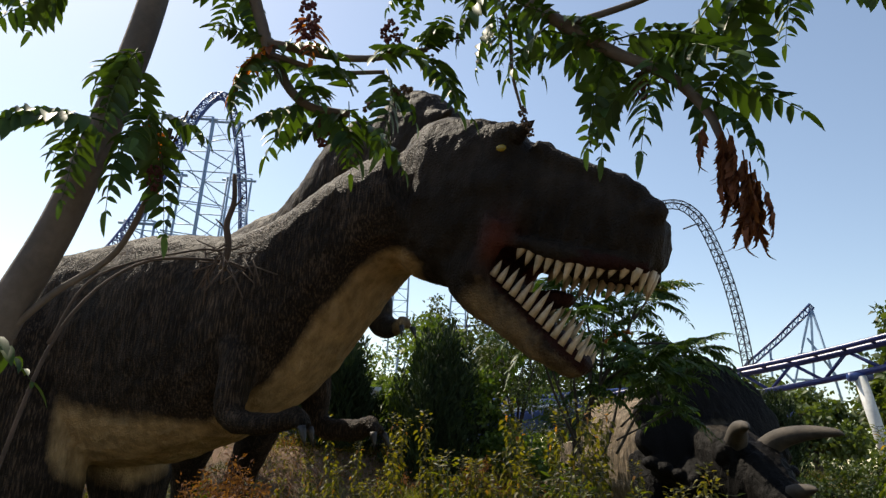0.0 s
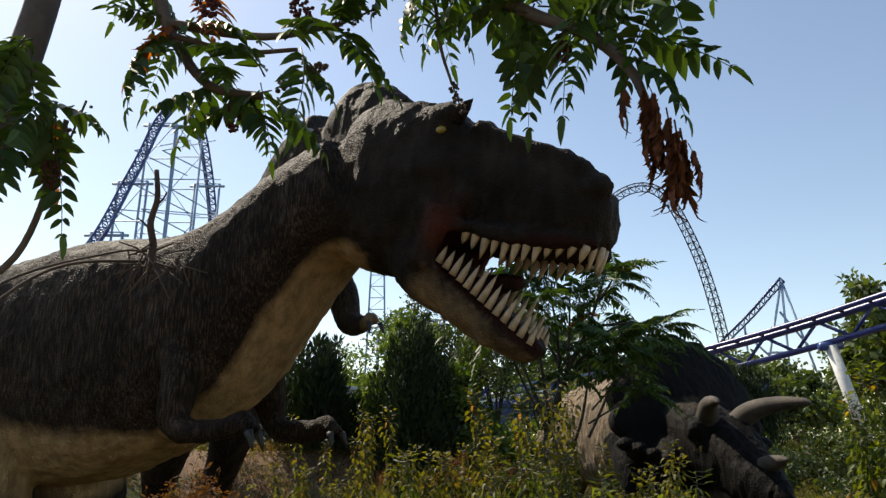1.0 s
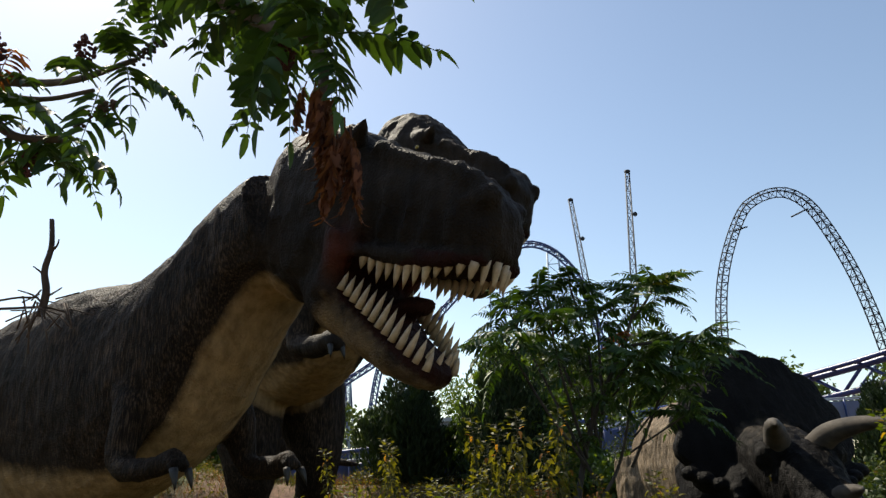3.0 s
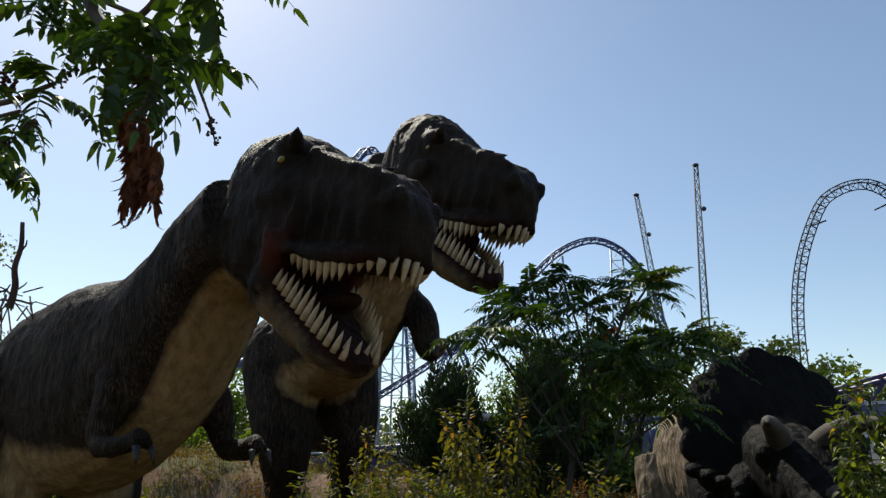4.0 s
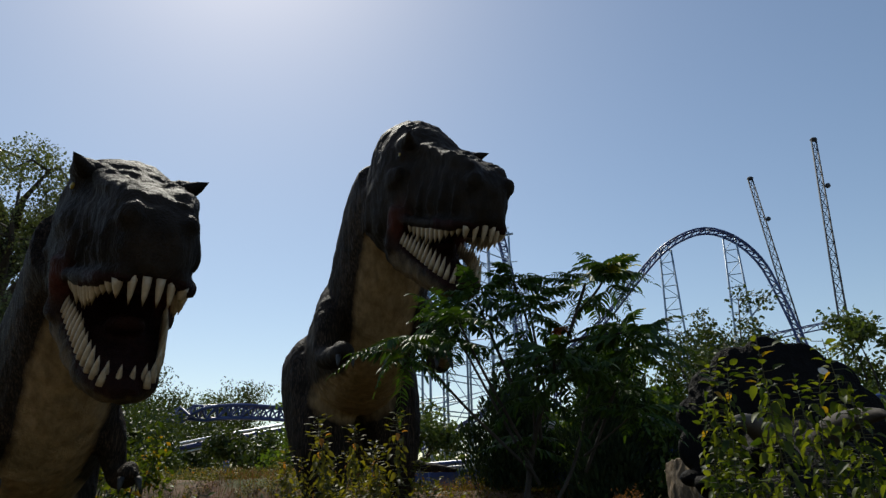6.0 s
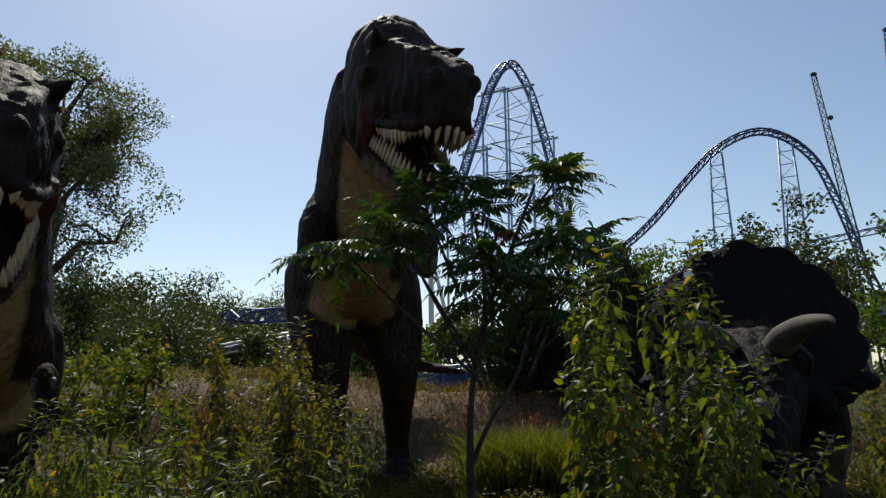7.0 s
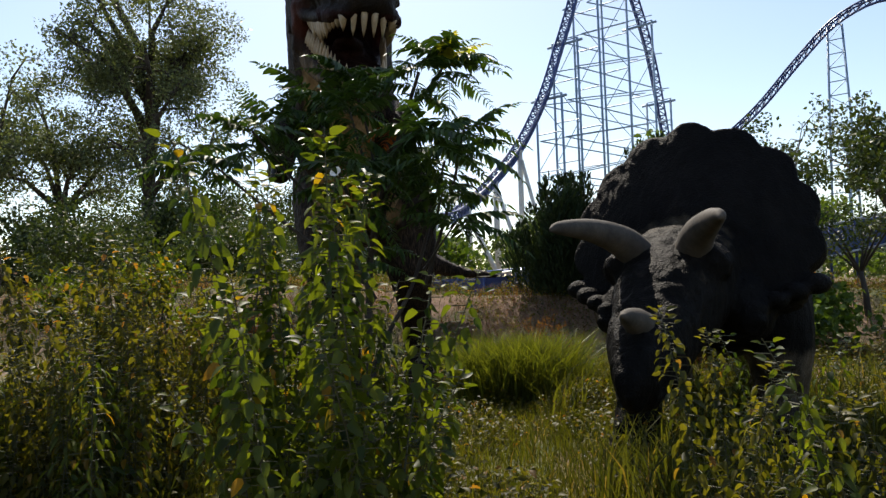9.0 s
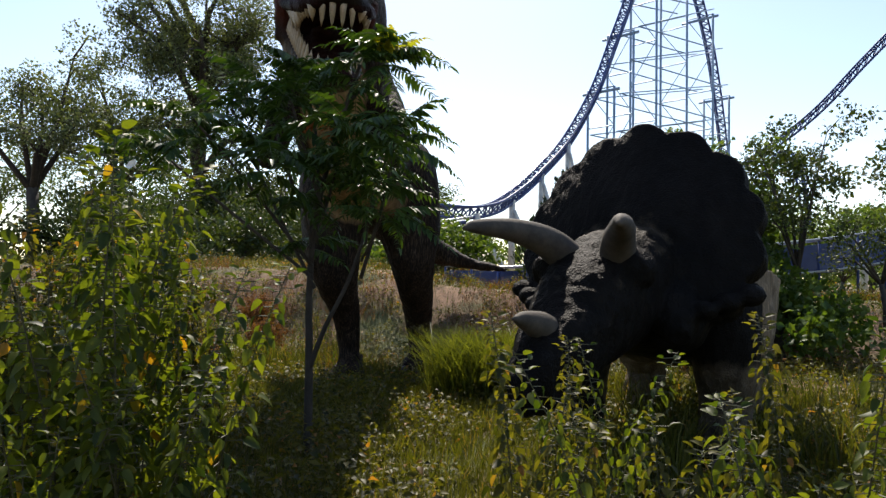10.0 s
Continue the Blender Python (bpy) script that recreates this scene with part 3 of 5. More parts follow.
def triceratops(at, label):
    """A triceratops: barrel body, frill with a scalloped rim, two brow horns, a nose horn and a beak. It faces +x."""
    bm, ex = bmesh.new(), bmesh.new()
    loft(bm, spine_rows([(-5.2, -0.7, 0.9, 0.05, 0.05, 0.05), (-4.2, -0.6, 1.1, 0.18, 0.18, 0.18), (-3.2, -0.45, 1.4, 0.42, 0.48, 0.45), (-2.3, -0.3, 1.6, 0.72, 0.85, 0.75), (-1.3, -0.15, 1.62, 0.82, 0.92, 0.85),
                         (-0.4, 0, 1.55, 0.75, 0.8, 0.75), (0.3, 0, 1.55, 0.5, 0.5, 0.55), (0.8, 0, 1.6, 0.42, 0.4, 0.45)]))
    # skull down to the beak
    loft(bm, spine_rows([(0.3, 0, 1.75, 0.45, 0.4, 0.5), (0.9, 0, 1.62, 0.46, 0.40, 0.48), (1.4, 0, 1.42, 0.40, 0.40, 0.42), (1.8, 0, 1.22, 0.31, 0.29, 0.36), (2.1, 0, 1.06, 0.23, 0.24, 0.32), (2.36, 0, 0.92, 0.13, 0.16, 0.26), (2.47, 0, 0.80, 0.05, 0.07, 0.12)]))
    for sy in (1, -1):
        tube(bm, [(0.5, sy * 0.3, 1.5), (0.9, sy * 0.5, 1.35), (1.1, sy * 0.6, 1.2)], [0.3, 0.2, 0.08], 10)
        blob(bm, (1.35, sy * 0.34, 1.70), 0.16)
        # eye ring, and the knobs at the lower corner of the frill
        blob(bm, (1.45, sy * 0.33, 1.47), 0.10, 1.1, 0.7, 1.0)
        for q in range(4):
            blob(bm, (0.62 + 0.13 * q, sy * (0.98 - 0.13 * q), 1.52 - 0.06 * q), 0.12 - 0.008 * q, 1.0, 1.0, 0.75)
        hp = spline([(1.3, sy * 0.19, 1.74, 0.155), (1.52, sy * 0.28, 1.9, 0.125), (1.82, sy * 0.42, 1.98, 0.09), (2.16, sy * 0.54, 1.99, 0.05), (2.27, sy * 0.57, 1.97, 0.012)], 5)
        horn_tube(ex, hp)
        step = 0.25 if sy < 0 else -0.15
        for chain in ([(-0.3, sy * 0.5, 1.5, 0.42), (-0.1 + step / 2, sy * 0.62, 1.0, 0.3), (-0.15 + step, sy * 0.6, 0.5, 0.22), (0.0 + step, sy * 0.6, 0.12, 0.23)],
                      [(-2.4, sy * 0.48 - 0.3, 1.6, 0.52), (-2.2, sy * 0.58 - 0.3, 1.0, 0.4), (-2.5, sy * 0.58 - 0.3, 0.5, 0.25), (-2.35, sy * 0.58 - 0.3, 0.12, 0.26)]):
            pts = spline(chain, 5)
            tube(bm, [p[:3] for p in pts], [float(p[3]) for p in pts], 14)
            x, y, z, r = chain[-1]
            for q in (-1, 0, 1):
                blob(bm, (x + 0.19 - 0.05 * abs(q), y + 0.13 * q, 0.08), 0.1, 1.3, 0.9, 0.9)
                blob(ex, (x + 0.29 - 0.06 * abs(q), y + 0.14 * q, 0.06), 0.055, 1.2, 1, 1, 10, 1)
    nh = spline([(1.98, 0, 1.22, 0.13), (2.2, 0, 1.31, 0.10), (2.42, 0, 1.36, 0.055), (2.54, 0, 1.37, 0.012)], 4)
    horn_tube(ex, nh)
    # frill: a thick shield, leaning back, its rim scalloped
    N, front, rear = 92, [], []
    for r in (0.0, 0.35, 0.6, 0.8, 0.93, 1.0):
        fr, br = [], []
        for k in range(N):
            a = math.radians(-70 + 320 * k / (N - 1))
            R = r * (1.02 + (0.085 * abs(math.sin((k / (N - 1)) * math.pi * 13)) if r > 0.9 else 0)) * (1.0 - 0.02 * abs(math.cos(a)))
            y, u = R * math.cos(a), R * math.sin(a)
            c = Vector((0.55, y, 2.0)) + Vector((-0.36, 0, 0.93)) * u + Vector((0.93, 0, 0.36)) * (-0.18 * (R * R) * abs(math.cos(a)))
            th = 0.14 - 0.045 * r
            fr.append(bm.verts.new(c + Vector((0.93, 0, 0.36)) * th))
            br.append(bm.verts.new(c - Vector((0.93, 0, 0.36)) * th))
        front.append(fr)
        rear.append(br)
    for a, b in zip(front, front[1:]):
        for k in range(N - 1):
            bm.faces.new((a[k], b[k], b[k + 1], a[k + 1]))
    for a, b in zip(rear, rear[1:]):
        for k in range(N - 1):
            bm.faces.new((a[k + 1], b[k + 1], b[k], a[k]))
    for k in range(N - 1):
        bm.faces.new((front[-1][k], rear[-1][k], rear[-1][k + 1], front[-1][k + 1]))
    for k in (0, N - 1):
        for q in range(5):
            f = (front[q][k], rear[q][k], rear[q + 1][k], front[q + 1][k])
            bm.faces.new(f if k == 0 else f[::-1])
    bmesh.ops.remove_doubles(bm, verts=bm.verts, dist=0.0005)
    me = fuse(bm, 0.02, 2)
    v = verts_of(me)
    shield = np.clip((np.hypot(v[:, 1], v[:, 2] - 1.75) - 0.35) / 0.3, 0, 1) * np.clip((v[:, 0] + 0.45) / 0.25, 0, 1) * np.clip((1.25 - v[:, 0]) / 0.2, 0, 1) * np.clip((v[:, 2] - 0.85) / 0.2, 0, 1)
    crease(me, 1 - 0.7 * shield, [(0.5, 0.03, False), (0.2, 0.026, True), (0.08, 0.009, True)], (1.6, 1.6, 0.5))
    v = verts_of(me)
    # tan thinned towards the face, its shade painted in; thinner low down too
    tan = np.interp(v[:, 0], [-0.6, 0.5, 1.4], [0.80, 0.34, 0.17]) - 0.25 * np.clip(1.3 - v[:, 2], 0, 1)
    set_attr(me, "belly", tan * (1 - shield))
    set_attr(me, "lip", np.zeros(len(v)))
    set_attr(me, "mouth", np.zeros(len(v)))
    set_attr(me, "body", np.clip(-v[:, 0], 0, 0.3))
    for sy in (1, -1):
        blob(ex, (1.46, sy * 0.375, 1.47), 0.042, 1, 0.5, 1, 10, 2)
    return finish("triceratops_statue", me, ex, [M["tricera"], M["horn"], M["eye"]], at, label, "dinosaur statue")


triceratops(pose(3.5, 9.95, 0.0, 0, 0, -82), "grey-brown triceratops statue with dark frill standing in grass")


# ---- the coasters and masts beyond the bank ----
def frames_along(pts, side, flat):
    """Places, side and up vectors along a track. flat: the track lies in the plane square to side, as in a banked turn."""
    pts = [Vector(p) for p in pts]
    out = []
    for i, p in enumerate(pts):
        d = (pts[min(i + 1, len(pts) - 1)] - pts[max(i - 1, 0)]).normalized()
        s = Vector(side)
        s = (s - d * s.dot(d)).normalized()
        u = s.cross(d).normalized()
        if u.z < 0 and not flat:
            s, u = -s, -u
        out.append((p, u, -s) if flat else (p, s, u))
    return out


def resample(pts, step):
    pts = [Vector(p) for p in pts]
    out, left = [pts[0]], step
    for a, b in zip(pts, pts[1:]):
        seg = (b - a).length
        pos = left
        while pos <= seg:
            out.append(a.lerp(b, pos / seg))
            pos += step
        left = pos - seg
    return out


def track(parent, ctrl, gauge, depth, tie, side, flat=False, r=0.12, mat="coaster", smooth=True):
    """Two running rails, a backbone below them and a zigzag of ties between."""
    pts = resample(spline(ctrl, 14) if smooth else ctrl, tie)
    fr = frames_along(pts, side, flat)
    for s in (1, -1):
        part("rail", tube(bmesh.new(), [p + a * s * gauge / 2 for p, a, u in fr], r, 6), M[mat], parent)
    part("backbone", tube(bmesh.new(), [p - u * depth for p, a, u in fr], r * 1.2, 6), M[mat], parent)
    bm = bmesh.new()
    for i, (p, a, u) in enumerate(fr):
        low = p - u * depth
        tube(bm, [p + a * gauge / 2, p - a * gauge / 2], r * 0.6, 4, False)
        for s in (1, -1):
            tube(bm, [p + a * s * gauge / 2, low], r * 0.55, 4, False)
            if i + 1 < len(fr):
                q, b, v = fr[i + 1]
                tube(bm, [low, q + b * s * gauge / 2], r * 0.55, 4, False)
        if i + 1 < len(fr):
            q, b, v = fr[i + 1]
            k = 1 if i % 2 else -1
            tube(bm, [p + a * k * gauge / 2, q - b * k * gauge / 2], r * 0.5, 4, False)
    part("lattice", bm, M[mat], parent, "zigzag ties between the rails")["kind"] = "stuff"
    return fr


def tower_bent(parent, x, y, top, half, floor, r=0.28, bays=7, mat="support", splay=0.0):
    """A ladder-like support: two columns with rungs and diagonals."""
    for s in (1, -1):
        part("column", tube(bmesh.new(), [(x + s * (half + splay), y, floor), (x + s * half, y, top)], r, 7), M[mat], parent)
    bm = bmesh.new()
    for i in range(bays):
        z0, z1 = floor + (top - floor) * i / bays, floor + (top - floor) * (i + 1) / bays
        w0, w1 = half + splay * (1 - i / bays), half + splay * (1 - (i + 1) / bays)
        tube(bm, [(x - w1, y, z1), (x + w1, y, z1)], r * 0.5, 5, False)
        k = 1 if i % 2 else -1
        tube(bm, [(x - k * w0, y, z0), (x + k * w1, y, z1)], r * 0.35, 5, False)
    part("bracing", bm, M[mat], parent)["kind"] = "stuff"


def build_coasters():
    # the tall blue hill: a plunging near leg, a narrow crest, a far leg
    hill = thing("roller_coaster", "tall blue steel coaster hill on pale lattice supports", "roller coaster", Matrix.Translation((-46, 108, 0)))
    hill.matrix_basis = Matrix.Identity(4)
    ctrl = [(-50, 52, 8.8), (-45.9, 64.5, 9.8), (-47.5, 73.3, 12.5), (-48.5, 81.1, 17), (-48.5, 87.6, 22.3), (-48.2, 94.4, 30.8), (-47.8, 99.3, 39.8), (-47.3, 102.4, 46.2),
            (-46.3, 105.6, 54.6), (-44.6, 109.6, 60.2), (-42.9, 113.7, 56.7), (-42.3, 118.2, 50.5), (-42.4, 123.5, 43.2), (-42.7, 127.7, 35.2), (-43.2, 131.8, 26.9), (-44, 137, 16), (-46, 146, 7)]
    track(hill, [(-140, 60, 10), (-100, 70, 3.5), (-72, 61, 3.5)] + ctrl, 1.5, 1.25, 1.25, (1, 0, 0), r=0.17)
    for y, x, top in ((96, -48.1, 31), (101, -47.6, 41), (106, -46.2, 53.5), (112, -43.8, 56), (119, -42.3, 47.5), (127, -42.6, 35)):
        tower_bent(hill, x, y, top, 2.3, 1.0, 0.2, max(4, int(top / 6)))
        part("cap_beam", tube(bmesh.new(), [(x - 3.2, y, top - 0.5), (x + 3.2, y, top - 0.5)], 0.22, 6), M["support"], hill)
    for z in range(6, 54, 6):
        for s in (-2.3, 2.3):
            ya, yb = float(np.interp(z + 3, [31, 41, 53.5], [96, 101, 106])), float(np.interp(z + 3, [35, 47.5, 56], [127, 119, 112]))
            part("brace", tube(bmesh.new(), [(-47.6 + s, ya, z), (-42.8 + s, yb, z)], 0.11, 5), M["support"], hill)
            part("brace", tube(bmesh.new(), [(-47.6 + s, ya, z), (-42.8 + s, yb, min(z + 7, 56))], 0.10, 5), M["support"], hill)
    for (x, y, z) in ((-45.9, 64.5, 9.0), (-47.5, 73.3, 11.6), (-48.5, 81.1, 16), (-48.5, 87.6, 21.2)):
        part("pillar", tube(bmesh.new(), [(x, y, 0.5), (x, y, z)], 0.42, 10), M["pylon"], hill, "white round pillar")
        part("pillar", tube(bmesh.new(), [(x + 4.5, y + 1.5, 0.5), (x + 0.3, y, z - 1.5)], 0.3, 10), M["pylon"], hill, "white leaning pillar")
    small = thing("roller_coaster", "small blue coaster hump behind the tall hill", "roller coaster")
    track(small, [(-44, 150, 10), (-41.5, 150, 24), (-38, 150, 28), (-35, 150, 24), (-33, 150, 10)], 1.5, 1.2, 1.4, (0, 1, 0), r=0.2)
    # the long hump to the right
    hump = thing("roller_coaster", "blue coaster hump on splayed ladder supports", "roller coaster")
    track(hump, [(-52, 95, 5), (-40, 95, 9.5), (-30.5, 95, 14.5), (-22, 94.8, 19.5), (-17.1, 94.4, 23), (-12.3, 93.8, 27.6), (-7.9, 93.4, 31.3), (-3.2, 93.5, 32.8), (0.6, 93.7, 31.3), (3.6, 93.8, 27.6), (5.3, 93.9, 22.4), (7.4, 94, 14), (10, 94, 6)],
          0.95, 0.7, 1.2, (0, 1, 0), r=0.12)
    for x, top in ((-8.0, 30.6), (0.2, 31.0)):
        tower_bent(hump, x, 93.7, top, 0.75, 1.0, 0.13, 18, splay=0.9)
    part("strut", tube(bmesh.new(), [(1.0, 93.7, 20), (5.0, 93.7, 24.2)], 0.12, 5), M["support"], hump)
    low = thing("roller_coaster", "level blue coaster run on thin posts", "roller coaster")
    track(low, [(-9, 97, 17.0), (-1, 97, 17.9), (12, 97, 19.4)], 1.0, 0.7, 1.6, (0, 1, 0), r=0.07, smooth=False)
    for x, z in ((-8, 16.3), (0.5, 17.2), (6.3, 18.0)):
        part("post", tube(bmesh.new(), [(x, 97, 0.6), (x, 97, z)], 0.2, 7), M["support"], low)
    # the great arch seen against the sky
    arch = thing("roller_coaster", "tall arched coaster element of blue-grey lattice track", "roller coaster")
    track(arch, [(30.5, 137.3, 3), (30.4, 137.2, 16), (31.1, 136.9, 29.8), (33.3, 136.3, 40.3), (37.3, 135.3, 49.4), (40.5, 134.3, 52.0), (44.1, 133.4, 52.6), (46.8, 132.5, 51.2), (49.4, 131.6, 47.4), (52.4, 130.3, 38.1), (54.3, 129.6, 29.0), (55.6, 129.1, 18.5), (56.6, 128.8, 6)],
          2.0, 0.9, 1.5, (-0.31, -0.95, 0), True, r=0.12, mat="mast")
    for a, b in (((48.4, 132, 48.2), (45.4, 132.6, 47.0)), ((35.6, 135.8, 46.0), (38.0, 135.2, 46.6))):
        part("platform", tube(bmesh.new(), [a, b], 0.16, 5), M["mast"], arch)
    # lift hill with its A-shaped frame
    lift = thing("roller_coaster", "blue lift hill with white A-shaped support frame", "roller coaster")
    track(lift, [(50, 141.5, 10), (57.8, 138.3, 19.7), (63.8, 135.6, 25.9), (67.4, 133.8, 30.0), (70.4, 132.4, 33.4)], 1.3, 1.0, 1.5, (0.43, 0.9, 0), r=0.17)
    for a, b in (((70, 132.6, 32.4), (63.5, 136, 4)), ((70, 132.6, 32.4), (75.5, 130.2, 4)), ((70, 132.6, 32.4), (69, 133, 4)), ((66.3, 134.5, 18), (73.2, 131.3, 18)), ((67.4, 134, 23), (72, 131.8, 23)), ((63, 136, 24), (63, 136, 4)),
                 ((63, 136, 22), (69, 133, 14)), ((73.5, 131.2, 18), (69, 133, 26))):
        part("strut", tube(bmesh.new(), [a, b], 0.22, 6), M["support"], lift)
    # truss track on white columns, the nearest run
    near = thing("roller_coaster", "deep blue triangular truss coaster track on pale columns", "roller coaster")
    run = [Vector(p) for p in resample(spline([(9.5, 43, 5.0), (11.5, 40.2, 5.4), (13.2, 37.6, 5.8), (15, 35, 6.15), (17.2, 31.6, 6.7), (18.8, 28.6, 7.2), (20.2, 25, 7.7), (21, 20, 8.3)], 14), 1.35)]
    fr = frames_along(run, (0.83, 0.55, 0), False)
    for q in (1, -1):
        part("rail", tube(bmesh.new(), [p + a * q * 0.42 + u * 0.06 for p, a, u in fr], 0.12, 8), M["truss"], near)
    part("upper_chord", tube(bmesh.new(), [p - u * 0.1 for p, a, u in fr], 0.17, 8), M["truss"], near)
    part("lower_chord", tube(bmesh.new(), [p - u * 1.15 for p, a, u in fr], 0.15, 8), M["truss"], near)
    for i, (p, a, u) in enumerate(fr):
        part("tie", tube(bmesh.new(), [p + a * 0.42, p - a * 0.42], 0.07, 6), M["truss"], near)
        if i + 1 < len(fr):
            q, b, w = fr[i + 1]
            ends = [p - u * 0.1, q - w * 1.15] if i % 2 else [p - u * 1.15, q - w * 0.1]
            part("diagonal", tube(bmesh.new(), ends, 0.085, 6), M["truss"], near)
    for (x, y, z, lean) in ((17.9, 30.3, 5.6, 0.9), (12.2, 39.0, 4.4, 0.6), (20.9, 21.5, 7.0, 0.5)):
        part("column", tube(bmesh.new(), [(x + lean, y - 0.4, ground_z(x, y) - 0.3), (x, y, z)], 0.26, 12), M["pylon"], near, "pale round column")
        part("bracket", tube(bmesh.new(), [(x - 0.5, y, z - 0.05), (x + 0.5, y, z + 0.05)], 0.2, 8), M["coaster"], near)
    # low runs along the bank
    lowrun = thing("roller_coaster", "low blue coaster run with walkway rail behind the shrubs", "roller coaster")
    track(lowrun, [(-24, 45, 2.5), (-14, 44.6, 2.9), (-2.7, 44.2, 3.9), (3.7, 44.5, 4.6), (7.8, 44.2, 5.2), (14, 43.5, 6.0)], 1.0, 0.9, 1.2, (0, 1, 0), r=0.13)
    for x in (-20, -14, -8, -2, 4, 10):
        part("post", tube(bmesh.new(), [(x, 44.4, ground_z(x, 44.4) - 0.2), (x, 44.4, 3.2 + 0.1 * (x + 8))], 0.2, 8), M["pylon"], lowrun)
    part("skirt", tube(bmesh.new(), [(3, 44.0, 4.0), (8, 43.7, 4.6)], 0.45, 6), M["coaster"], lowrun)
    ramp_run = thing("roller_coaster", "sloping silver-edged coaster run beside the trees", "roller coaster")
    slope = [Vector(p) for p in spline([(-37, 22, 2.6), (-30.5, 30, 3.7), (-27.3, 33.7, 4.6), (-23.5, 38.2, 5.6)], 6)]
    for lift, r in ((0.0, 0.09), (-0.55, 0.06)):
        part("rail", tube(bmesh.new(), [p + Vector((0, 0, lift)) for p in slope], r, 6), M["steel"], ramp_run, "bright silver rail")
    part("spine", tube(bmesh.new(), [p + Vector((-0.5, -0.1, -0.35)) for p in slope], 0.16, 7), M["truss"], ramp_run, "dark blue spine")
    for p in slope[::2]:
        part("tie", tube(bmesh.new(), [p, p + Vector((-0.5, -0.1, -0.35))], 0.05, 5), M["truss"], ramp_run)
    for x, y, z in ((-34, 26, 2.5), (-30.5, 30, 3.0), (-27.3, 33.7, 3.9), (-24, 37.6, 4.7)):
        part("post", tube(bmesh.new(), [(x, y, ground_z(x, y) - 0.2), (x, y, z)], 0.18, 8), M["coaster"], ramp_run)

    # a low run with a blue panelled side and bright handrails, along the crest of the bank
    crest = thing("roller_coaster", "low dark blue panelled coaster run with bright handrails on the bank", "roller coaster")
    line = [Vector(p) for p in spline([(-7.4, 18.7, 1.05), (-5.0, 19.5, 1.08), (-2.4, 20.6, 1.4), (1.5, 23.0, 1.85), (3.4, 24.3, 2.25), (6.2, 26.2, 2.7), (10, 28.8, 3.1), (16, 32.6, 3.5)], 6)]
    across = Vector((-0.45, 0.9, 0))
    bm = bmesh.new()
    for off in (0.0, 0.9):
        rows = [[bm.verts.new(p + across * (off + w) + Vector((0, 0, h))) for w, h in ((0, 0), (0.08, 0), (0.08, 0.74), (0, 0.74))] for p in line]
        for a, b in zip(rows, rows[1:]):
            for k in range(4):
                bm.faces.new((a[k], b[k], b[(k + 1) % 4], a[(k + 1) % 4]))
    part("side_panel", bm, M["coaster"], crest, smooth=False)
    for off, h, r in ((-0.05, 0.05, 0.03), (-0.05, 0.86, 0.03), (0.95, 0.86, 0.03)):
        part("handrail", tube(bmesh.new(), [p + across * off + Vector((0, 0, h)) for p in line], r, 6), M["steel"], crest, "bright galvanised handrail")
    for p in line[::2]:
        part("post", tube(bmesh.new(), [p + across * -0.02 + Vector((0, 0, -0.9)), p + across * -0.02 + Vector((0, 0, 0.86))], 0.035, 6), M["coaster"], crest)


build_coasters()


def mast(base, top, w0, w1, label):
    """A slender lattice mast with a lamp bracket."""
    ob = thing("mast", label, "tower", group="leaning masts")
    base, top = Vector(base), Vector(top)
    n = 26
    cor = [(1, 1), (-1, 1), (-1, -1), (1, -1)]
    for sx, sy in cor:
        part("leg", tube(bmesh.new(), [base + Vector((sx * w0, sy * w0, 0)), top + Vector((sx * w1, sy * w1, 0))], 0.11, 5), M["mast"], ob)
    bm = bmesh.new()
    for i in range(n):
        a, b = base.lerp(top, i / n), base.lerp(top, (i + 1) / n)
        wa, wb = w0 + (w1 - w0) * i / n, w0 + (w1 - w0) * (i + 1) / n
        for k in range(4):
            (x0, y0), (x1, y1) = cor[k], cor[(k + 1) % 4]
            tube(bm, [a + Vector((x0 * wa, y0 * wa, 0)), b + Vector((x1 * wb, y1 * wb, 0))], 0.07, 4, False)
            tube(bm, [a + Vector((x0 * wa, y0 * wa, 0)), a + Vector((x1 * wa, y1 * wa, 0))], 0.06, 4, False)
    part("lattice", bm, M["mast"], ob)["kind"] = "stuff"
    p = base.lerp(top, 0.84)
    bm = bmesh.new()
    blob(bm, p + Vector((0.9, 0, 0)), 0.45, 1, 1, 1, 8)
    part("lamp", bm, M["mast"], ob)
    bm = bmesh.new()
    blob(bm, top + Vector((0, 0, 0.2)), 0.6, 1, 1, 0.6, 8)
    part("head", bm, M["mast"], ob)


mast((9.3, 130.5, 2), (4.1, 130.5, 53.3), 0.8, 0.36, "thin dark lattice mast leaning aside against the sky")
mast((12.3, 120, 2), (14.6, 120, 53.8), 0.75, 0.34, "thin dark lattice mast standing nearly upright")

# a grey service hut behind the conifers
hut = thing("service_hut", "low grey rendered hut with a flat roof", "hut", pose(-3.4, 27.0, ground_z(-3.4, 27.0), 0, 0, 8))
bm = bmesh.new()
bmesh.ops.create_cube(bm, size=1, matrix=Matrix.Translation((0, 0, 1.1)) @ Matrix.Diagonal((2.6, 2.0, 2.2, 1)))
bmesh.ops.bevel(bm, geom=bm.edges[:], offset=0.03, segments=2, affect="EDGES")
part("wall", bm, M["concrete"], hut, smooth=False)
bm = bmesh.new()
bmesh.ops.create_cube(bm, size=1, matrix=Matrix.Translation((0, 0, 2.27)) @ Matrix.Diagonal((2.9, 2.3, 0.14, 1)))
bmesh.ops.bevel(bm, geom=bm.edges[:], offset=0.03, segments=2, affect="EDGES")
part("roof", bm, M["steel"], hut, "flat pale roof", smooth=False)


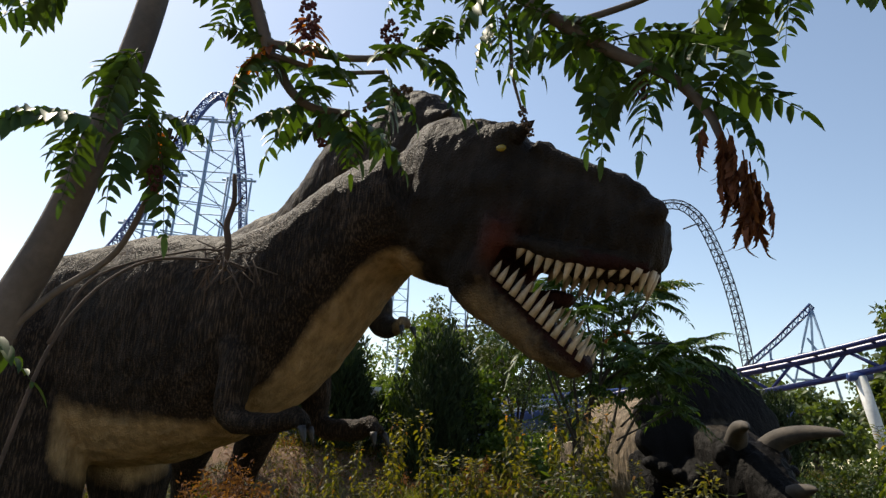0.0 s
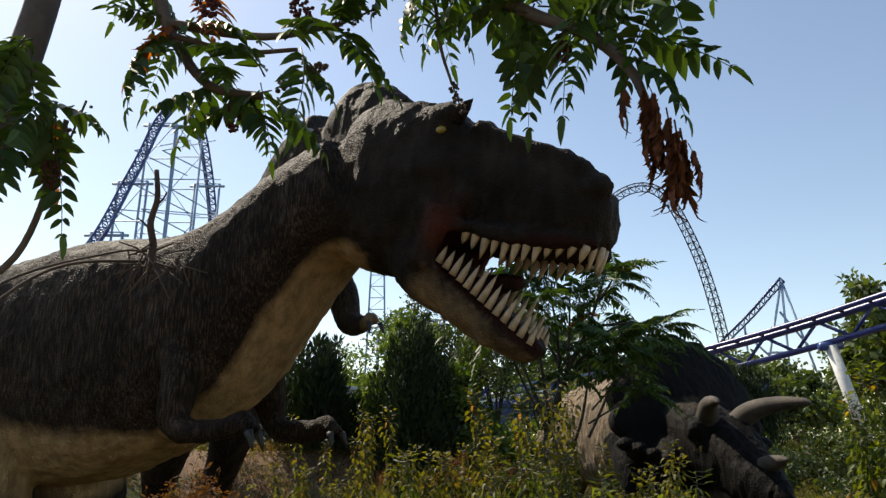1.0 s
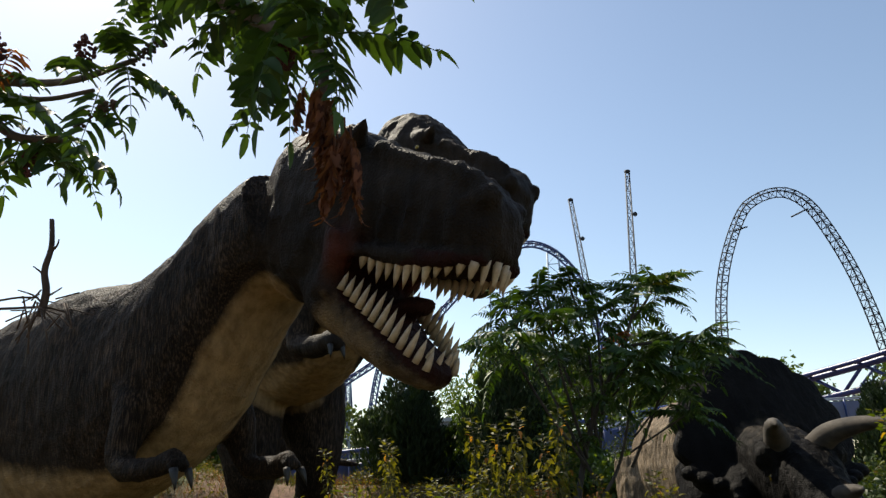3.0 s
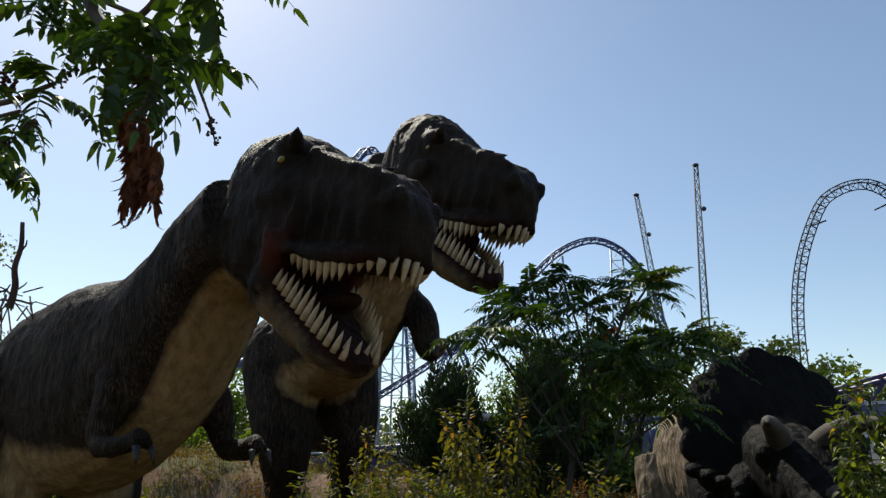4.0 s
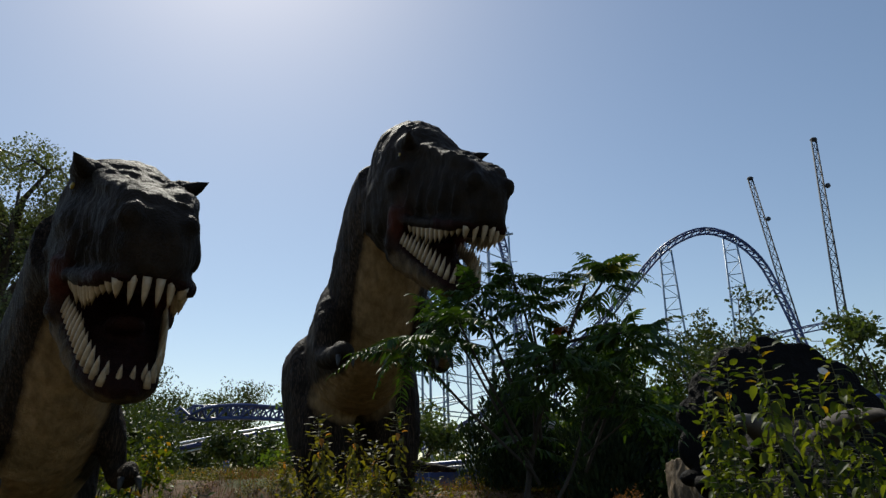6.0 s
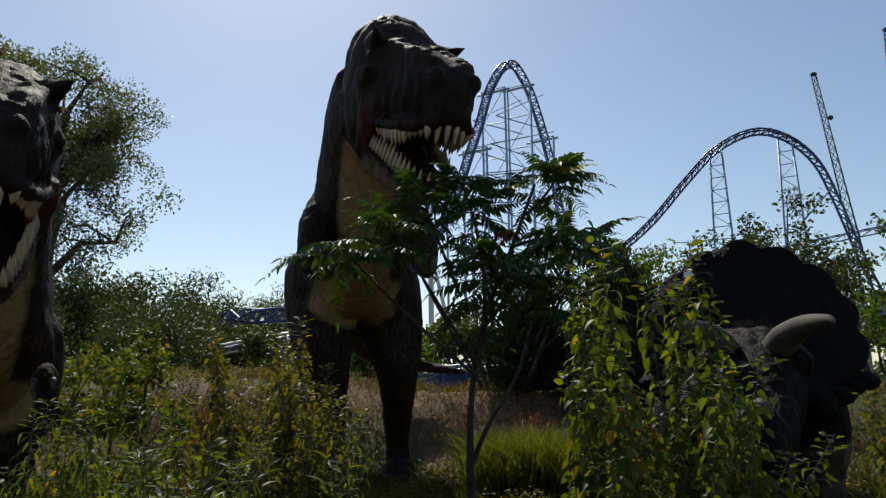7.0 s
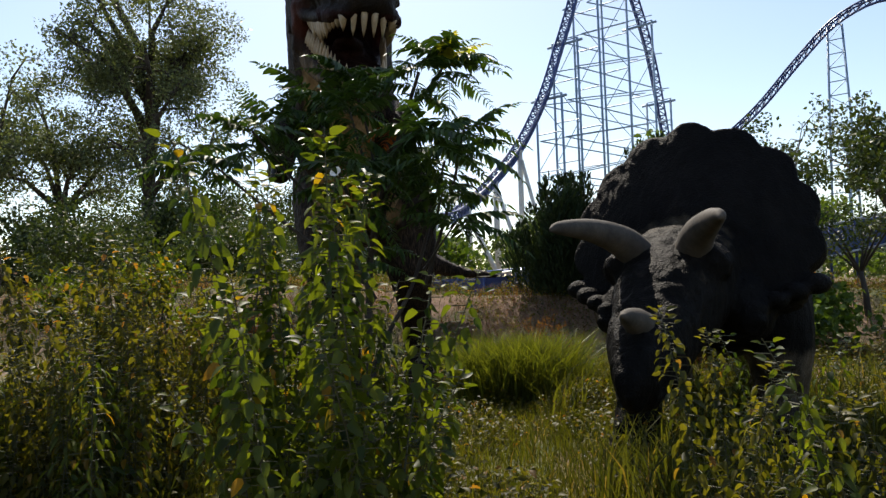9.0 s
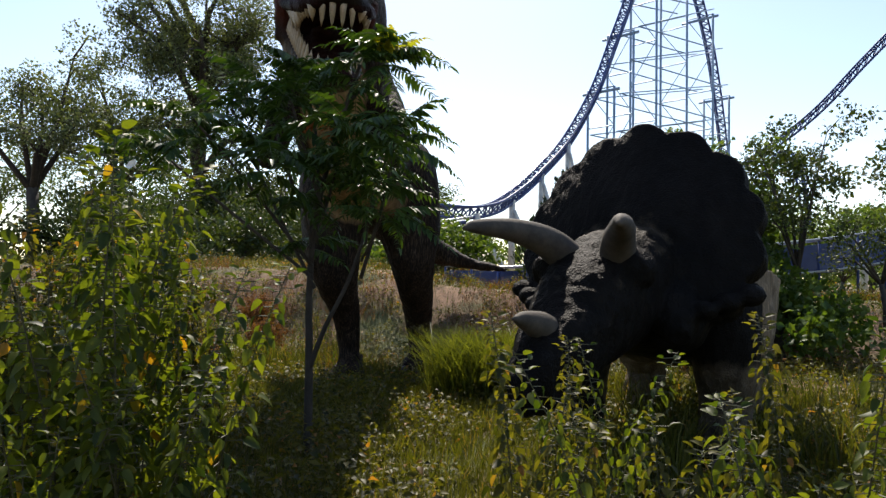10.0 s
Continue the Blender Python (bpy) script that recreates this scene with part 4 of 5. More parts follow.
# ---- plants ----
def leaf_quads(centres, dirs, norms, length, width, curl=0.15, fine=False):
    """Pointed leaves folded along the midrib, from arrays of bases, directions and face normals. fine: with a rounder outline."""
    n = len(centres)
    c, d, u = (np.asarray(a, float) for a in (centres, dirs, norms))
    d = d / np.linalg.norm(d, axis=1)[:, None]
    s = np.cross(d, u)
    s /= np.maximum(np.linalg.norm(s, axis=1), 1e-6)[:, None]
    u = np.cross(s, d)
    L, W = (np.broadcast_to(np.asarray(a, float), (n,))[:, None] for a in (length, width))
    if not fine:
        base, tip = c, c + d * L - u * L * curl
        mid = c + d * L * 0.45 + u * L * 0.02
        lft, rgt = mid + s * W / 2 + u * W * 0.22, mid - s * W / 2 + u * W * 0.22
        v = np.stack([base, rgt, tip, lft, mid], 1).reshape(-1, 3)
        k = np.arange(n) * 5
        tri = ((0, 1, 4), (1, 2, 4), (4, 2, 3), (0, 4, 3))
    else:
        at = lambda f, w: c + d * L * f - u * L * curl * f * f + s * W * w + u * W * abs(w) * 0.45
        v = np.stack([at(0, 0), at(0.14, -0.42), at(0.42, -0.48), at(0.75, -0.31), at(1.0, 0), at(0.75, 0.31), at(0.42, 0.48), at(0.14, 0.42), at(0.35, 0), at(0.72, 0)], 1).reshape(-1, 3)
        k = np.arange(n) * 10
        tri = ((0, 1, 8), (1, 2, 8), (2, 3, 9), (2, 9, 8), (3, 4, 9), (4, 5, 9), (5, 6, 9), (6, 8, 9), (6, 7, 8), (7, 0, 8))
    faces = np.concatenate([np.stack([k + q for q in t], 1) for t in tri])
    return v, faces


def leaf_mesh(name, v, faces, material):
    me = bpy.data.meshes.new(name)
    me.vertices.add(len(v))
    me.vertices.foreach_set("co", np.asarray(v, np.float32).ravel())
    me.loops.add(len(faces) * 3)
    me.loops.foreach_set("vertex_index", np.asarray(faces, np.int32).ravel())
    me.polygons.add(len(faces))
    me.polygons.foreach_set("loop_start", np.arange(0, len(faces) * 3, 3, dtype=np.int32))
    me.update(calc_edges=True)
    me.materials.append(material)
    return me


RNG = np.random.default_rng(11)


def randdirs(n, up=0.0):
    d = RNG.normal(size=(n, 3))
    d[:, 2] += up
    return d / np.linalg.norm(d, axis=1)[:, None]


# sumac fronds: a rachis with paired drooping leaflets, shared by both sumac trees
def frond_mesh(name, material, pairs, length, droop, leaf, withered=False, seed=0, slim=0.42):
    rg = np.random.default_rng(seed)
    ts = np.linspace(0.16, 1.0, pairs)
    pts = lambda t: np.stack([length * t, 0 * t, -droop * length * t ** 2 + 0.12 * length * t], -1)
    base, dirs, nrm, ln, wd = [], [], [], [], []
    for t in ts:
        for s in (1, -1):
            base.append(pts(np.array(t)))
            a = rg.uniform(0.3, 0.6) if not withered else rg.uniform(0.8, 1.6)
            dz = rg.uniform(-0.95, -0.05) if not withered else rg.uniform(-0.4, 0.4)
            dirs.append((a, s * (1 if not withered else 0.55), dz))
            nrm.append((0.2 * rg.normal(), 0.55 * s + 0.15 * rg.normal(), 1.0))
            k = math.sin(math.pi * (0.18 + 0.74 * t)) * rg.uniform(0.85, 1.1)
            ln.append(leaf * k)
            wd.append(leaf * k * (slim if not withered else 0.55))
    base.append(pts(np.array(1.0)))
    dirs.append((1, 0, -0.6))
    nrm.append((0.3, 0, 1))
    ln.append(leaf * 0.8)
    wd.append(leaf * 0.22)
    v, f = leaf_quads(base, dirs, nrm, ln, wd, 0.22 if not withered else 0.5, True)
    bm = bmesh.new()
    tube(bm, [tuple(pts(np.array(t))) for t in np.linspace(0, 1, 7)], [0.0045 - 0.003 * t for t in np.linspace(0, 1, 7)], 4)
    rv = [tuple(x.co) for x in bm.verts]
    bm.verts.index_update()
    rf = []
    for face in bm.faces:
        ids = [x.index for x in face.verts]
        rf += [(ids[0], ids[i], ids[i + 1]) for i in range(1, len(ids) - 1)]
    bm.free()
    return leaf_mesh(name, np.concatenate([v, np.array(rv)]), np.concatenate([f, np.array(rf) + len(v)]), material)


FROND = [frond_mesh("frond", M["sumac"], 8, 0.40, 0.35, 0.145, seed=1), frond_mesh("frond", M["sumac"], 10, 0.48, 0.5, 0.15, seed=2),
         frond_mesh("frond", M["sumac"], 8, 0.36, 0.2, 0.135, seed=3), frond_mesh("frond", M["sumac"], 9, 0.44, 0.65, 0.145, seed=4)]
FROND_FINE = [frond_mesh("frond", M["sumac"], 13, 0.46, 0.40, 0.125, False, 11, 0.30), frond_mesh("frond", M["sumac"], 14, 0.52, 0.55, 0.13, False, 12, 0.28),
              frond_mesh("frond", M["sumac"], 12, 0.42, 0.25, 0.12, False, 13, 0.30), frond_mesh("frond", M["sumac"], 13, 0.48, 0.7, 0.125, False, 14, 0.29)]
FROND_YELLOW = frond_mesh("frond", M["sumac_yellow"], 10, 0.42, 0.3, 0.14, seed=5)
FROND_RED = frond_mesh("frond", M["sumac_red"], 10, 0.38, 0.5, 0.13, seed=6)
FROND_DEAD = [frond_mesh("withered_frond", M["dead_leaf"], 13, 0.30, 0.15, 0.085, True, 7), frond_mesh("withered_frond", M["dead_leaf"], 14, 0.36, 0.25, 0.08, True, 8)]


def add_frond(parent, me, at, heading, tilt, scale=1.0, roll=0.0, label=""):
    ob = new(me.name.split(".")[0], me)
    ob.parent = parent
    ob.matrix_basis = Matrix.Translation(at) @ pose(0, 0, 0, roll, -tilt, heading) @ Matrix.Scale(scale, 4)
    if label:
        ob["label"] = label
    return ob


def fruit_cluster(parent, at, down, size, seed):
    """A cone of fuzzy dark red berries."""
    rg = random.Random(seed)
    bm = bmesh.new()
    d = Vector(down).normalized()
    for i in range(90):
        t = rg.random()
        r = size * 0.30 * math.sin(math.pi * (0.12 + 0.8 * t)) * rg.uniform(0.5, 1)
        a = rg.uniform(0, 2 * math.pi)
        o = d.orthogonal().normalized()
        p = Vector(at) + d * size * t + (o * math.cos(a) + d.cross(o) * math.sin(a)) * r
        bmesh.ops.create_icosphere(bm, subdivisions=1, radius=size * rg.uniform(0.04, 0.065), matrix=Matrix.Translation(p))
    part("fruit_head", bm, M["fruit"], parent, "dark red fuzzy fruit head")


def limb(parent, pts, r0, r1, name="branch", mat="sumac_bark", steps=6):
    p = spline(pts, steps)
    n = len(p)
    part(name, tube(bmesh.new(), [tuple(q) for q in p], [r0 + (r1 - r0) * i / (n - 1) for i in range(n)], 9), M[mat], parent)
    return [Vector(q) for q in p]


def whorl(parent, at, n, rg, tilt=(-15, 35), scale=(0.8, 1.15), kinds=None, face=None, spread=180):
    """Fronds that spread round a twig's end."""
    kinds = kinds or FROND
    for i in range(n):
        h = (face + rg.uniform(-spread, spread)) if face is not None else 360 * i / n + rg.uniform(-25, 25)
        add_frond(parent, rg.choice(kinds), Vector(at) + Vector((rg.uniform(-0.03, 0.03), rg.uniform(-0.03, 0.03), rg.uniform(-0.04, 0.04))), h, rg.uniform(*tilt), rg.uniform(*scale), rg.uniform(-25, 25))


def near_sumac():
    rg = random.Random(3)
    tree = thing("sumac_tree", "leaning staghorn sumac with drooping fronds and dark red fruit", "tree", pose(-2.0, 2.3, ground_z(-2.0, 2.3)))
    tree.matrix_basis = Matrix.Identity(4)
    limb(tree, [(-2.0, 2.3, -0.05), (-1.93, 2.3, 0.9), (-1.80, 2.3, 1.6), (-1.70, 2.3, 1.95), (-1.58, 2.3, 2.3), (-1.47, 2.3, 2.8), (-1.40, 2.3, 3.27), (-1.36, 2.3, 3.9)], 0.085, 0.055, "trunk")
    limb(tree, [(-1.74, 2.3, 1.8), (-1.55, 2.3, 2.02), (-1.34, 2.3, 2.2), (-1.2, 2.2, 2.45), (-1.15, 2.15, 2.65)], 0.015, 0.009)
    limb(tree, [(-1.39, 2.3, 3.4), (-1.25, 2.15, 3.52), (-1.1, 2.1, 3.45), (-0.95, 2.1, 3.3), (-0.86, 2.1, 3.1), (-0.8, 2.12, 2.95), (-0.68, 2.18, 2.8), (-0.5, 2.22, 2.78)], 0.035, 0.014)
    limb(tree, [(-0.82, 2.1, 3.0), (-0.5, 2.18, 3.0), (-0.22, 2.2, 3.07)], 0.018, 0.01)
    limb(tree, [(-0.8, 2.1, 2.95), (-0.6, 2.2, 2.95), (-0.38, 2.2, 2.96)], 0.012, 0.008)
    limb(tree, [(-1.37, 2.3, 3.55), (-1.1, 2.15, 3.65), (-0.6, 2.15, 3.65), (-0.1, 2.1, 3.45), (0.15, 2.02, 3.18), (0.42, 1.92, 2.93), (0.60, 1.85, 2.80), (0.69, 1.76, 2.63), (0.71, 1.70, 2.5)], 0.04, 0.012)
    limb(tree, [(0.3, 1.96, 3.05), (0.5, 1.9, 3.1), (0.72, 1.75, 3.12), (0.95, 1.65, 3.08)], 0.014, 0.008)
    limb(tree, [(-0.1, 2.1, 3.45), (0.1, 2.5, 3.45), (0.15, 2.65, 3.25), (0.2, 2.7, 3.1)], 0.012, 0.006)
    # foliage, twig end by twig end
    for at, n, face, spread in (((-0.95, 2.1, 3.25), 5, None, 180), ((-0.8, 2.12, 2.98), 6, None, 180), ((-0.66, 2.2, 2.85), 5, None, 180), ((-0.5, 2.22, 2.84), 4, None, 180), ((-0.24, 2.2, 3.06), 4, -20, 60),
                                ((-0.4, 2.2, 2.98), 3, -60, 70), ((-1.2, 2.1, 2.65), 6, None, 180), ((-1.3, 2.1, 2.9), 5, 170, 80), ((-1.35, 2.0, 2.6), 4, 190, 60), ((-1.5, 1.9, 3.1), 6, 180, 90),
                                ((0.0, 2.05, 3.3), 4, None, 180), ((0.25, 2.0, 3.1), 5, None, 180), ((0.45, 1.92, 2.98), 6, None, 180), ((0.60, 1.85, 2.86), 5, None, 180), ((0.68, 1.78, 2.72), 3, -30, 80),
                                ((0.78, 1.74, 3.1), 5, None, 180), ((0.98, 1.65, 3.08), 5, None, 180), ((-0.05, 1.9, 3.25), 4, -90, 60), ((0.08, 2.45, 3.45), 5, None, 180), ((-0.3, 2.3, 3.5), 4, None, 180)):
        whorl(tree, at, n, rg, (-60, 15), (0.55, 0.85), face=face, spread=spread)
    for at, h in (((-0.78, 2.1, 3.0), 200), ((-1.25, 2.15, 2.7), 80), ((-0.7, 2.15, 3.15), 300)):
        add_frond(tree, FROND_RED, at, h, -40, 0.7, 0, "reddened autumn frond")
    for i in range(20):
        add_frond(tree, FROND_DEAD[i % 2], (0.69 + 0.006 * i + rg.uniform(-0.03, 0.03), 1.69 + rg.uniform(-0.03, 0.03), 2.56 - 0.012 * i), rg.choice((0, 30, -30, 180)), rg.uniform(-92, -76), rg.uniform(0.42, 0.66), 0, "withered brown hanging frond")
    for at, s, sd in (((-0.60, 2.2, 2.74), 0.11, 1), ((0.52, 1.88, 2.82), 0.10, 2), ((-0.66, 2.0, 3.12), 0.16, 3), ((-0.36, 2.1, 3.12), 0.14, 4), ((-1.18, 2.15, 2.5), 0.10, 5)):
        fruit_cluster(tree, at, (0.1, 0, -1), s, sd)
    for a, b in (((-0.45, 2.2, 2.80), (-0.28, 2.2, 2.90)), ((-0.22, 2.2, 3.07), (-0.1, 2.18, 3.12)), ((0.2, 2.7, 3.1), (0.24, 2.7, 2.98)), ((-1.18, 2.2, 2.5), (-1.12, 2.2, 2.75))):
        bm = bmesh.new()
        for q in range(34):
            p = Vector(a).lerp(Vector(b), rg.random())
            bmesh.ops.create_icosphere(bm, subdivisions=1, radius=rg.uniform(0.005, 0.011), matrix=Matrix.Translation(p + Vector([rg.uniform(-0.02, 0.02) for _ in range(3)])))
        tube(bm, [a, b], 0.004, 4)
        part("seed_spike", bm, M["twig"], tree, "dry brown seed spike")
    # a small low frond by the trunk's foot
    for h, tl in ((-10, -20), (-50, -35), (40, -10)):
        add_frond(tree, FROND[1], (-1.62, 1.75, 1.9), h, tl, 0.8)
    add_frond(tree, FROND_YELLOW, (-1.5, 1.75, 1.75), -30, -50, 0.6)
    add_frond(tree, FROND_RED, (-1.52, 1.78, 1.72), -10, -65, 0.45, 0, "reddened frond tip")
    return tree


near_sumac()

# dead branch lying before the statue's back, with an upright snag
snag = thing("dead_branch", "bare brown dead branch with a broken upright snag", "branch")
limb(snag, [(-1.75, 2.2, 0.6), (-1.62, 2.3, 1.3), (-1.55, 2.4, 1.9), (-1.45, 2.7, 2.25), (-1.25, 3.05, 2.38), (-1.1, 3.1, 2.36)], 0.008, 0.006, "branch", "twig")
limb(snag, [(-1.55, 2.35, 1.85), (-1.5, 2.5, 2.15), (-1.3, 2.9, 2.38), (-1.2, 3.02, 2.42)], 0.006, 0.005, "branch", "twig")
limb(snag, [(-1.2, 3.05, 2.33), (-1.185, 3.045, 2.45), (-1.205, 3.035, 2.56), (-1.185, 3.03, 2.68), (-1.2, 3.02, 2.82)], 0.02, 0.011, "snag", "twig")
for a, b in (((-1.2, 3.04, 2.5), (-1.26, 3.02, 2.58)), ((-1.19, 3.03, 2.64), (-1.14, 3.02, 2.71)), ((-1.2, 3.05, 2.42), (-1.08, 3.02, 2.46)), ((-1.2, 3.05, 2.4), (-1.34, 3.04, 2.47))):
    limb(snag, [a, tuple((p + q) / 2 + 0.008 for p, q in zip(a, b)), b], 0.006, 0.003, "twig", "twig", 3)
tr = random.Random(5)
bm = bmesh.new()
for i in range(26):
    p = Vector((-1.2 + tr.uniform(-0.1, 0.16), 3.03 + tr.uniform(-0.06, 0.06), 2.38 + tr.uniform(-0.05, 0.06)))
    tube(bm, [p, p + Vector((tr.uniform(-0.12, 0.12), tr.uniform(-0.05, 0.05), tr.uniform(-0.2, 0.05)))], 0.004, 4)
tangle = part("tangle", bm, M["twig"], snag, "tangle of dry brown tendrils")
tangle["kind"] = "stuff"


def mid_sumac():
    rg = random.Random(9)
    tree = thing("sumac_tree", "young sumac tree with layered dark green fronds and a yellow tip", "tree")
    limb(tree, [(1.22, 7.78, ground_z(1.22, 7.78) - 0.05), (1.24, 7.76, 0.8), (1.3, 7.7, 1.4), (1.5, 7.6, 2.1), (1.85, 7.55, 2.8), (2.08, 7.6, 3.38)], 0.042, 0.014, "trunk", "bark")
    limb(tree, [(1.24, 7.76, 0.75), (1.42, 7.8, 1.15), (1.75, 7.85, 1.7), (2.0, 8.0, 2.7)], 0.026, 0.012, "branch", "bark")
    ends = [((1.45, 7.65, 1.5), (1.1, 7.4, 2.3), (0.72, 7.2, 3.15)), ((1.4, 7.65, 1.6), (1.0, 7.0, 2.2), (0.72, 6.4, 2.75)), ((1.4, 7.65, 1.7), (1.2, 7.0, 2.5), (1.15, 6.6, 2.9)), ((1.5, 7.62, 1.9), (1.5, 7.6, 2.8), (1.35, 7.5, 3.5)), ((1.3, 7.5, 2.4), (1.1, 7.4, 3.0), (1.0, 7.35, 3.35)), ((1.6, 7.6, 2.2), (1.6, 7.4, 2.7), (1.6, 7.25, 3.1)), ((1.85, 7.55, 2.8), (2.2, 7.35, 2.8), (2.5, 7.15, 2.75)),
            ((1.85, 7.85, 1.6), (2.2, 7.8, 2.3), (2.45, 7.7, 2.85)), ((1.6, 7.6, 2.1), (1.5, 7.8, 2.5), (1.4, 7.95, 2.75)), ((1.7, 7.6, 2.4), (1.85, 7.1, 2.55), (1.95, 6.85, 2.55)), ((2.0, 7.58, 3.1), (2.15, 7.7, 3.3), (2.28, 7.75, 3.5))]
    tops = [(2.08, 7.6, 3.4), (2.0, 8.0, 2.75)]
    for e in ends:
        limb(tree, e, 0.018, 0.009, "branch", "bark")
        tops.append(e[-1])
    for i, t in enumerate(tops):
        whorl(tree, t, 11, rg, (-14, 34), (0.85, 1.2), FROND_FINE)
        whorl(tree, Vector(t) - Vector((0, 0, 0.16)), 5, rg, (-25, 8), (0.8, 1.15), FROND_FINE)
    for a, t, n in (((1.35, 7.68, 1.5), (1.31, 7.69, 1.9), 7), ((1.7, 7.6, 2.3), (1.92, 7.5, 2.5), 9), ((1.9, 7.85, 1.9), (2.29, 7.6, 2.35), 9), ((1.85, 7.85, 1.75), (2.42, 7.6, 2.1), 8), ((1.45, 7.6, 1.9), (1.5, 7.45, 2.3), 7)):
        limb(tree, [a, tuple((p + q) / 2 for p, q in zip(a, t)), t], 0.012, 0.007, "branch", "bark")
        whorl(tree, t, n, rg, (-22, 22), (0.85, 1.15), FROND_FINE)
    for h in (-30, 30, 90):
        add_frond(tree, FROND_YELLOW, (2.2, 7.72, 3.45), h, 30, 0.9, 0, "pale yellow young frond")
    for h in (160, 250):
        add_frond(tree, FROND_RED, (1.9, 7.5, 2.95), h, -10, 0.8, 0, "reddened frond")
    return tree


mid_sumac()


def weed_plant(height, leaves, leaf, seed, narrow=False, mat="weed"):
    """One tall weed: a bent stem with alternate drooping pointed leaves; returned as two meshes."""
    rg = np.random.default_rng(seed)
    bend = rg.normal(0, 0.10, 2) * height
    at = lambda t: np.stack([bend[0] * t ** 2, bend[1] * t ** 2, height * t], -1)
    bm = bmesh.new()
    tube(bm, [tuple(at(np.array(t))) for t in np.linspace(0, 1, 8)], [0.0065 - 0.0045 * t for t in np.linspace(0, 1, 8)], 5)
    c, d, u, ln = [], [], [], []
    for i in range(leaves):
        t = 0.18 + 0.82 * (i / leaves) ** 0.85
        a = i * 2.4 + rg.normal(0, 0.3)
        out = np.array([math.cos(a), math.sin(a), 0])
        off = rg.uniform(0.01, 0.10 + 0.05 * (1 - t)) * (1.2 - t * 0.6)
        p = at(np.array(t)) + out * off
        tube(bm, [tuple(at(np.array(t))), tuple(p)], 0.0025, 3)
        c.append(p)
        d.append(out + np.array([0, 0, rg.uniform(-1.7, -0.2) if t < 0.93 else 0.6]))
        u.append(np.array([0, 0, 1.0]) + 0.5 * rg.normal(size=3))
        ln.append(leaf * (1.15 - 0.55 * t) * rg.uniform(0.7, 1.2))
    v, f = leaf_quads(c, d, u, np.array(ln), np.array(ln) * (0.24 if narrow else 0.58), 0.35, True)
    return mesh_from("stem", bm, M["weed_stem"]), leaf_mesh("leaves", v, f, M[mat])


WEEDS = [weed_plant(2.3, 130, 0.092, 1), weed_plant(1.9, 112, 0.09, 2), weed_plant(1.55, 96, 0.086, 3), weed_plant(1.2, 70, 0.084, 4), weed_plant(1.0, 66, 0.08, 5), weed_plant(2.1, 122, 0.092, 6), weed_plant(1.35, 100, 0.11, 7, True), weed_plant(1.7, 96, 0.09, 8),
         weed_plant(2.0, 170, 0.076, 9, False, "dark_weed"), weed_plant(1.6, 150, 0.076, 10, False, "dark_weed"), weed_plant(1.2, 130, 0.07, 11, False, "dark_weed")]


def plant_weed(k, x, y, scale, turn, label, group, lean=0.0):
    ob = thing("weed", label, "plant", pose(x, y, ground_z(x, y) - 0.02, lean, lean * 0.5, turn) @ Matrix.Scale(scale, 4), group)
    for nm, me in zip(("stem", "leaves"), WEEDS[k]):
        o = new(nm, me)
        o.parent = ob


def clearing(a, b):
    """The open grass between the clumps of weeds: two lanes from the path to the tall statue's feet."""
    for px, py, lo, hi, near in ((4.7, 2.05, 29.0, 42.5, 2.9), (6.35, 3.95, 37.0, 60.5, 1.2)):
        if lo < math.degrees(math.atan2(px - a, b - py)) < hi and near < math.hypot(a - px, b - py) < 13.5:
            return True
    return False


def weed_patch(n, cx, cy, rx, ry, kinds, scale, label, group, seed, lean=9):
    rg = random.Random(seed)
    for i in range(n):
        a, r = rg.uniform(0, 6.28), math.sqrt(rg.random())
        x, y, k, sc = cx + rx * r * math.cos(a), cy + ry * r * math.sin(a), rg.choice(kinds), rg.uniform(*scale)
        if clearing(x, y):
            continue
        plant_weed(k, x, y, sc, rg.uniform(0, 360), label, group, rg.uniform(-lean, lean))


TALL = "tall leafy weed with yellow-green drooping leaves"
LOWW = "bushy low weed with yellowing green leaves"
weed_patch(17, 3.88, 5.07, 0.33, 0.32, [0, 1, 5, 7, 2], (0.8, 1.05), TALL, "weeds by the path", 1, 4)
weed_patch(3, 3.85, 5.1, 0.28, 0.28, [0, 5], (1.02, 1.14), TALL, "weeds by the path", 42, 4)
weed_patch(7, 3.36, 5.15, 0.18, 0.18, [0, 1, 5, 7], (0.82, 1.0), TALL, "weeds by the path", 41, 4)
weed_patch(7, 4.2, 5.3, 0.18, 0.18, [0, 1, 5, 7], (0.8, 1.0), TALL, "weeds by the path", 43, 4)
weed_patch(10, 3.85, 5.03, 0.32, 0.32, [2, 3, 4], (0.8, 1.1), LOWW, "weeds by the path", 2, 4)
weed_patch(22, 5.3, 6.75, 0.75, 0.7, [2, 10, 10, 9, 3], (0.75, 1.0), TALL, "weeds before the triceratops", 3)
weed_patch(10, 6.1, 6.0, 0.35, 0.45, [2, 3], (0.8, 1.0), TALL, "weeds before the triceratops", 4)
for q, (x, y) in enumerate(((1.25, 5.35), (0.6, 5.95), (-0.15, 6.6), (-0.9, 7.3))):
    weed_patch(20, x, y, 0.55, 0.5, [8, 9, 10, 9], (0.8, 1.08), "dense dark green leafy weed", "weeds below the statues", 50 + q)
weed_patch(70, 1.5, 5.4, 1.3, 0.6, [9, 3, 10, 6], (0.8, 1.1), LOWW, "weeds below the statues", 6)
weed_patch(50, -1.2, 7.9, 1.6, 1.0, [9, 10, 10, 6], (0.5, 0.85), "dense dark green leafy weed", "weeds below the statues", 7)
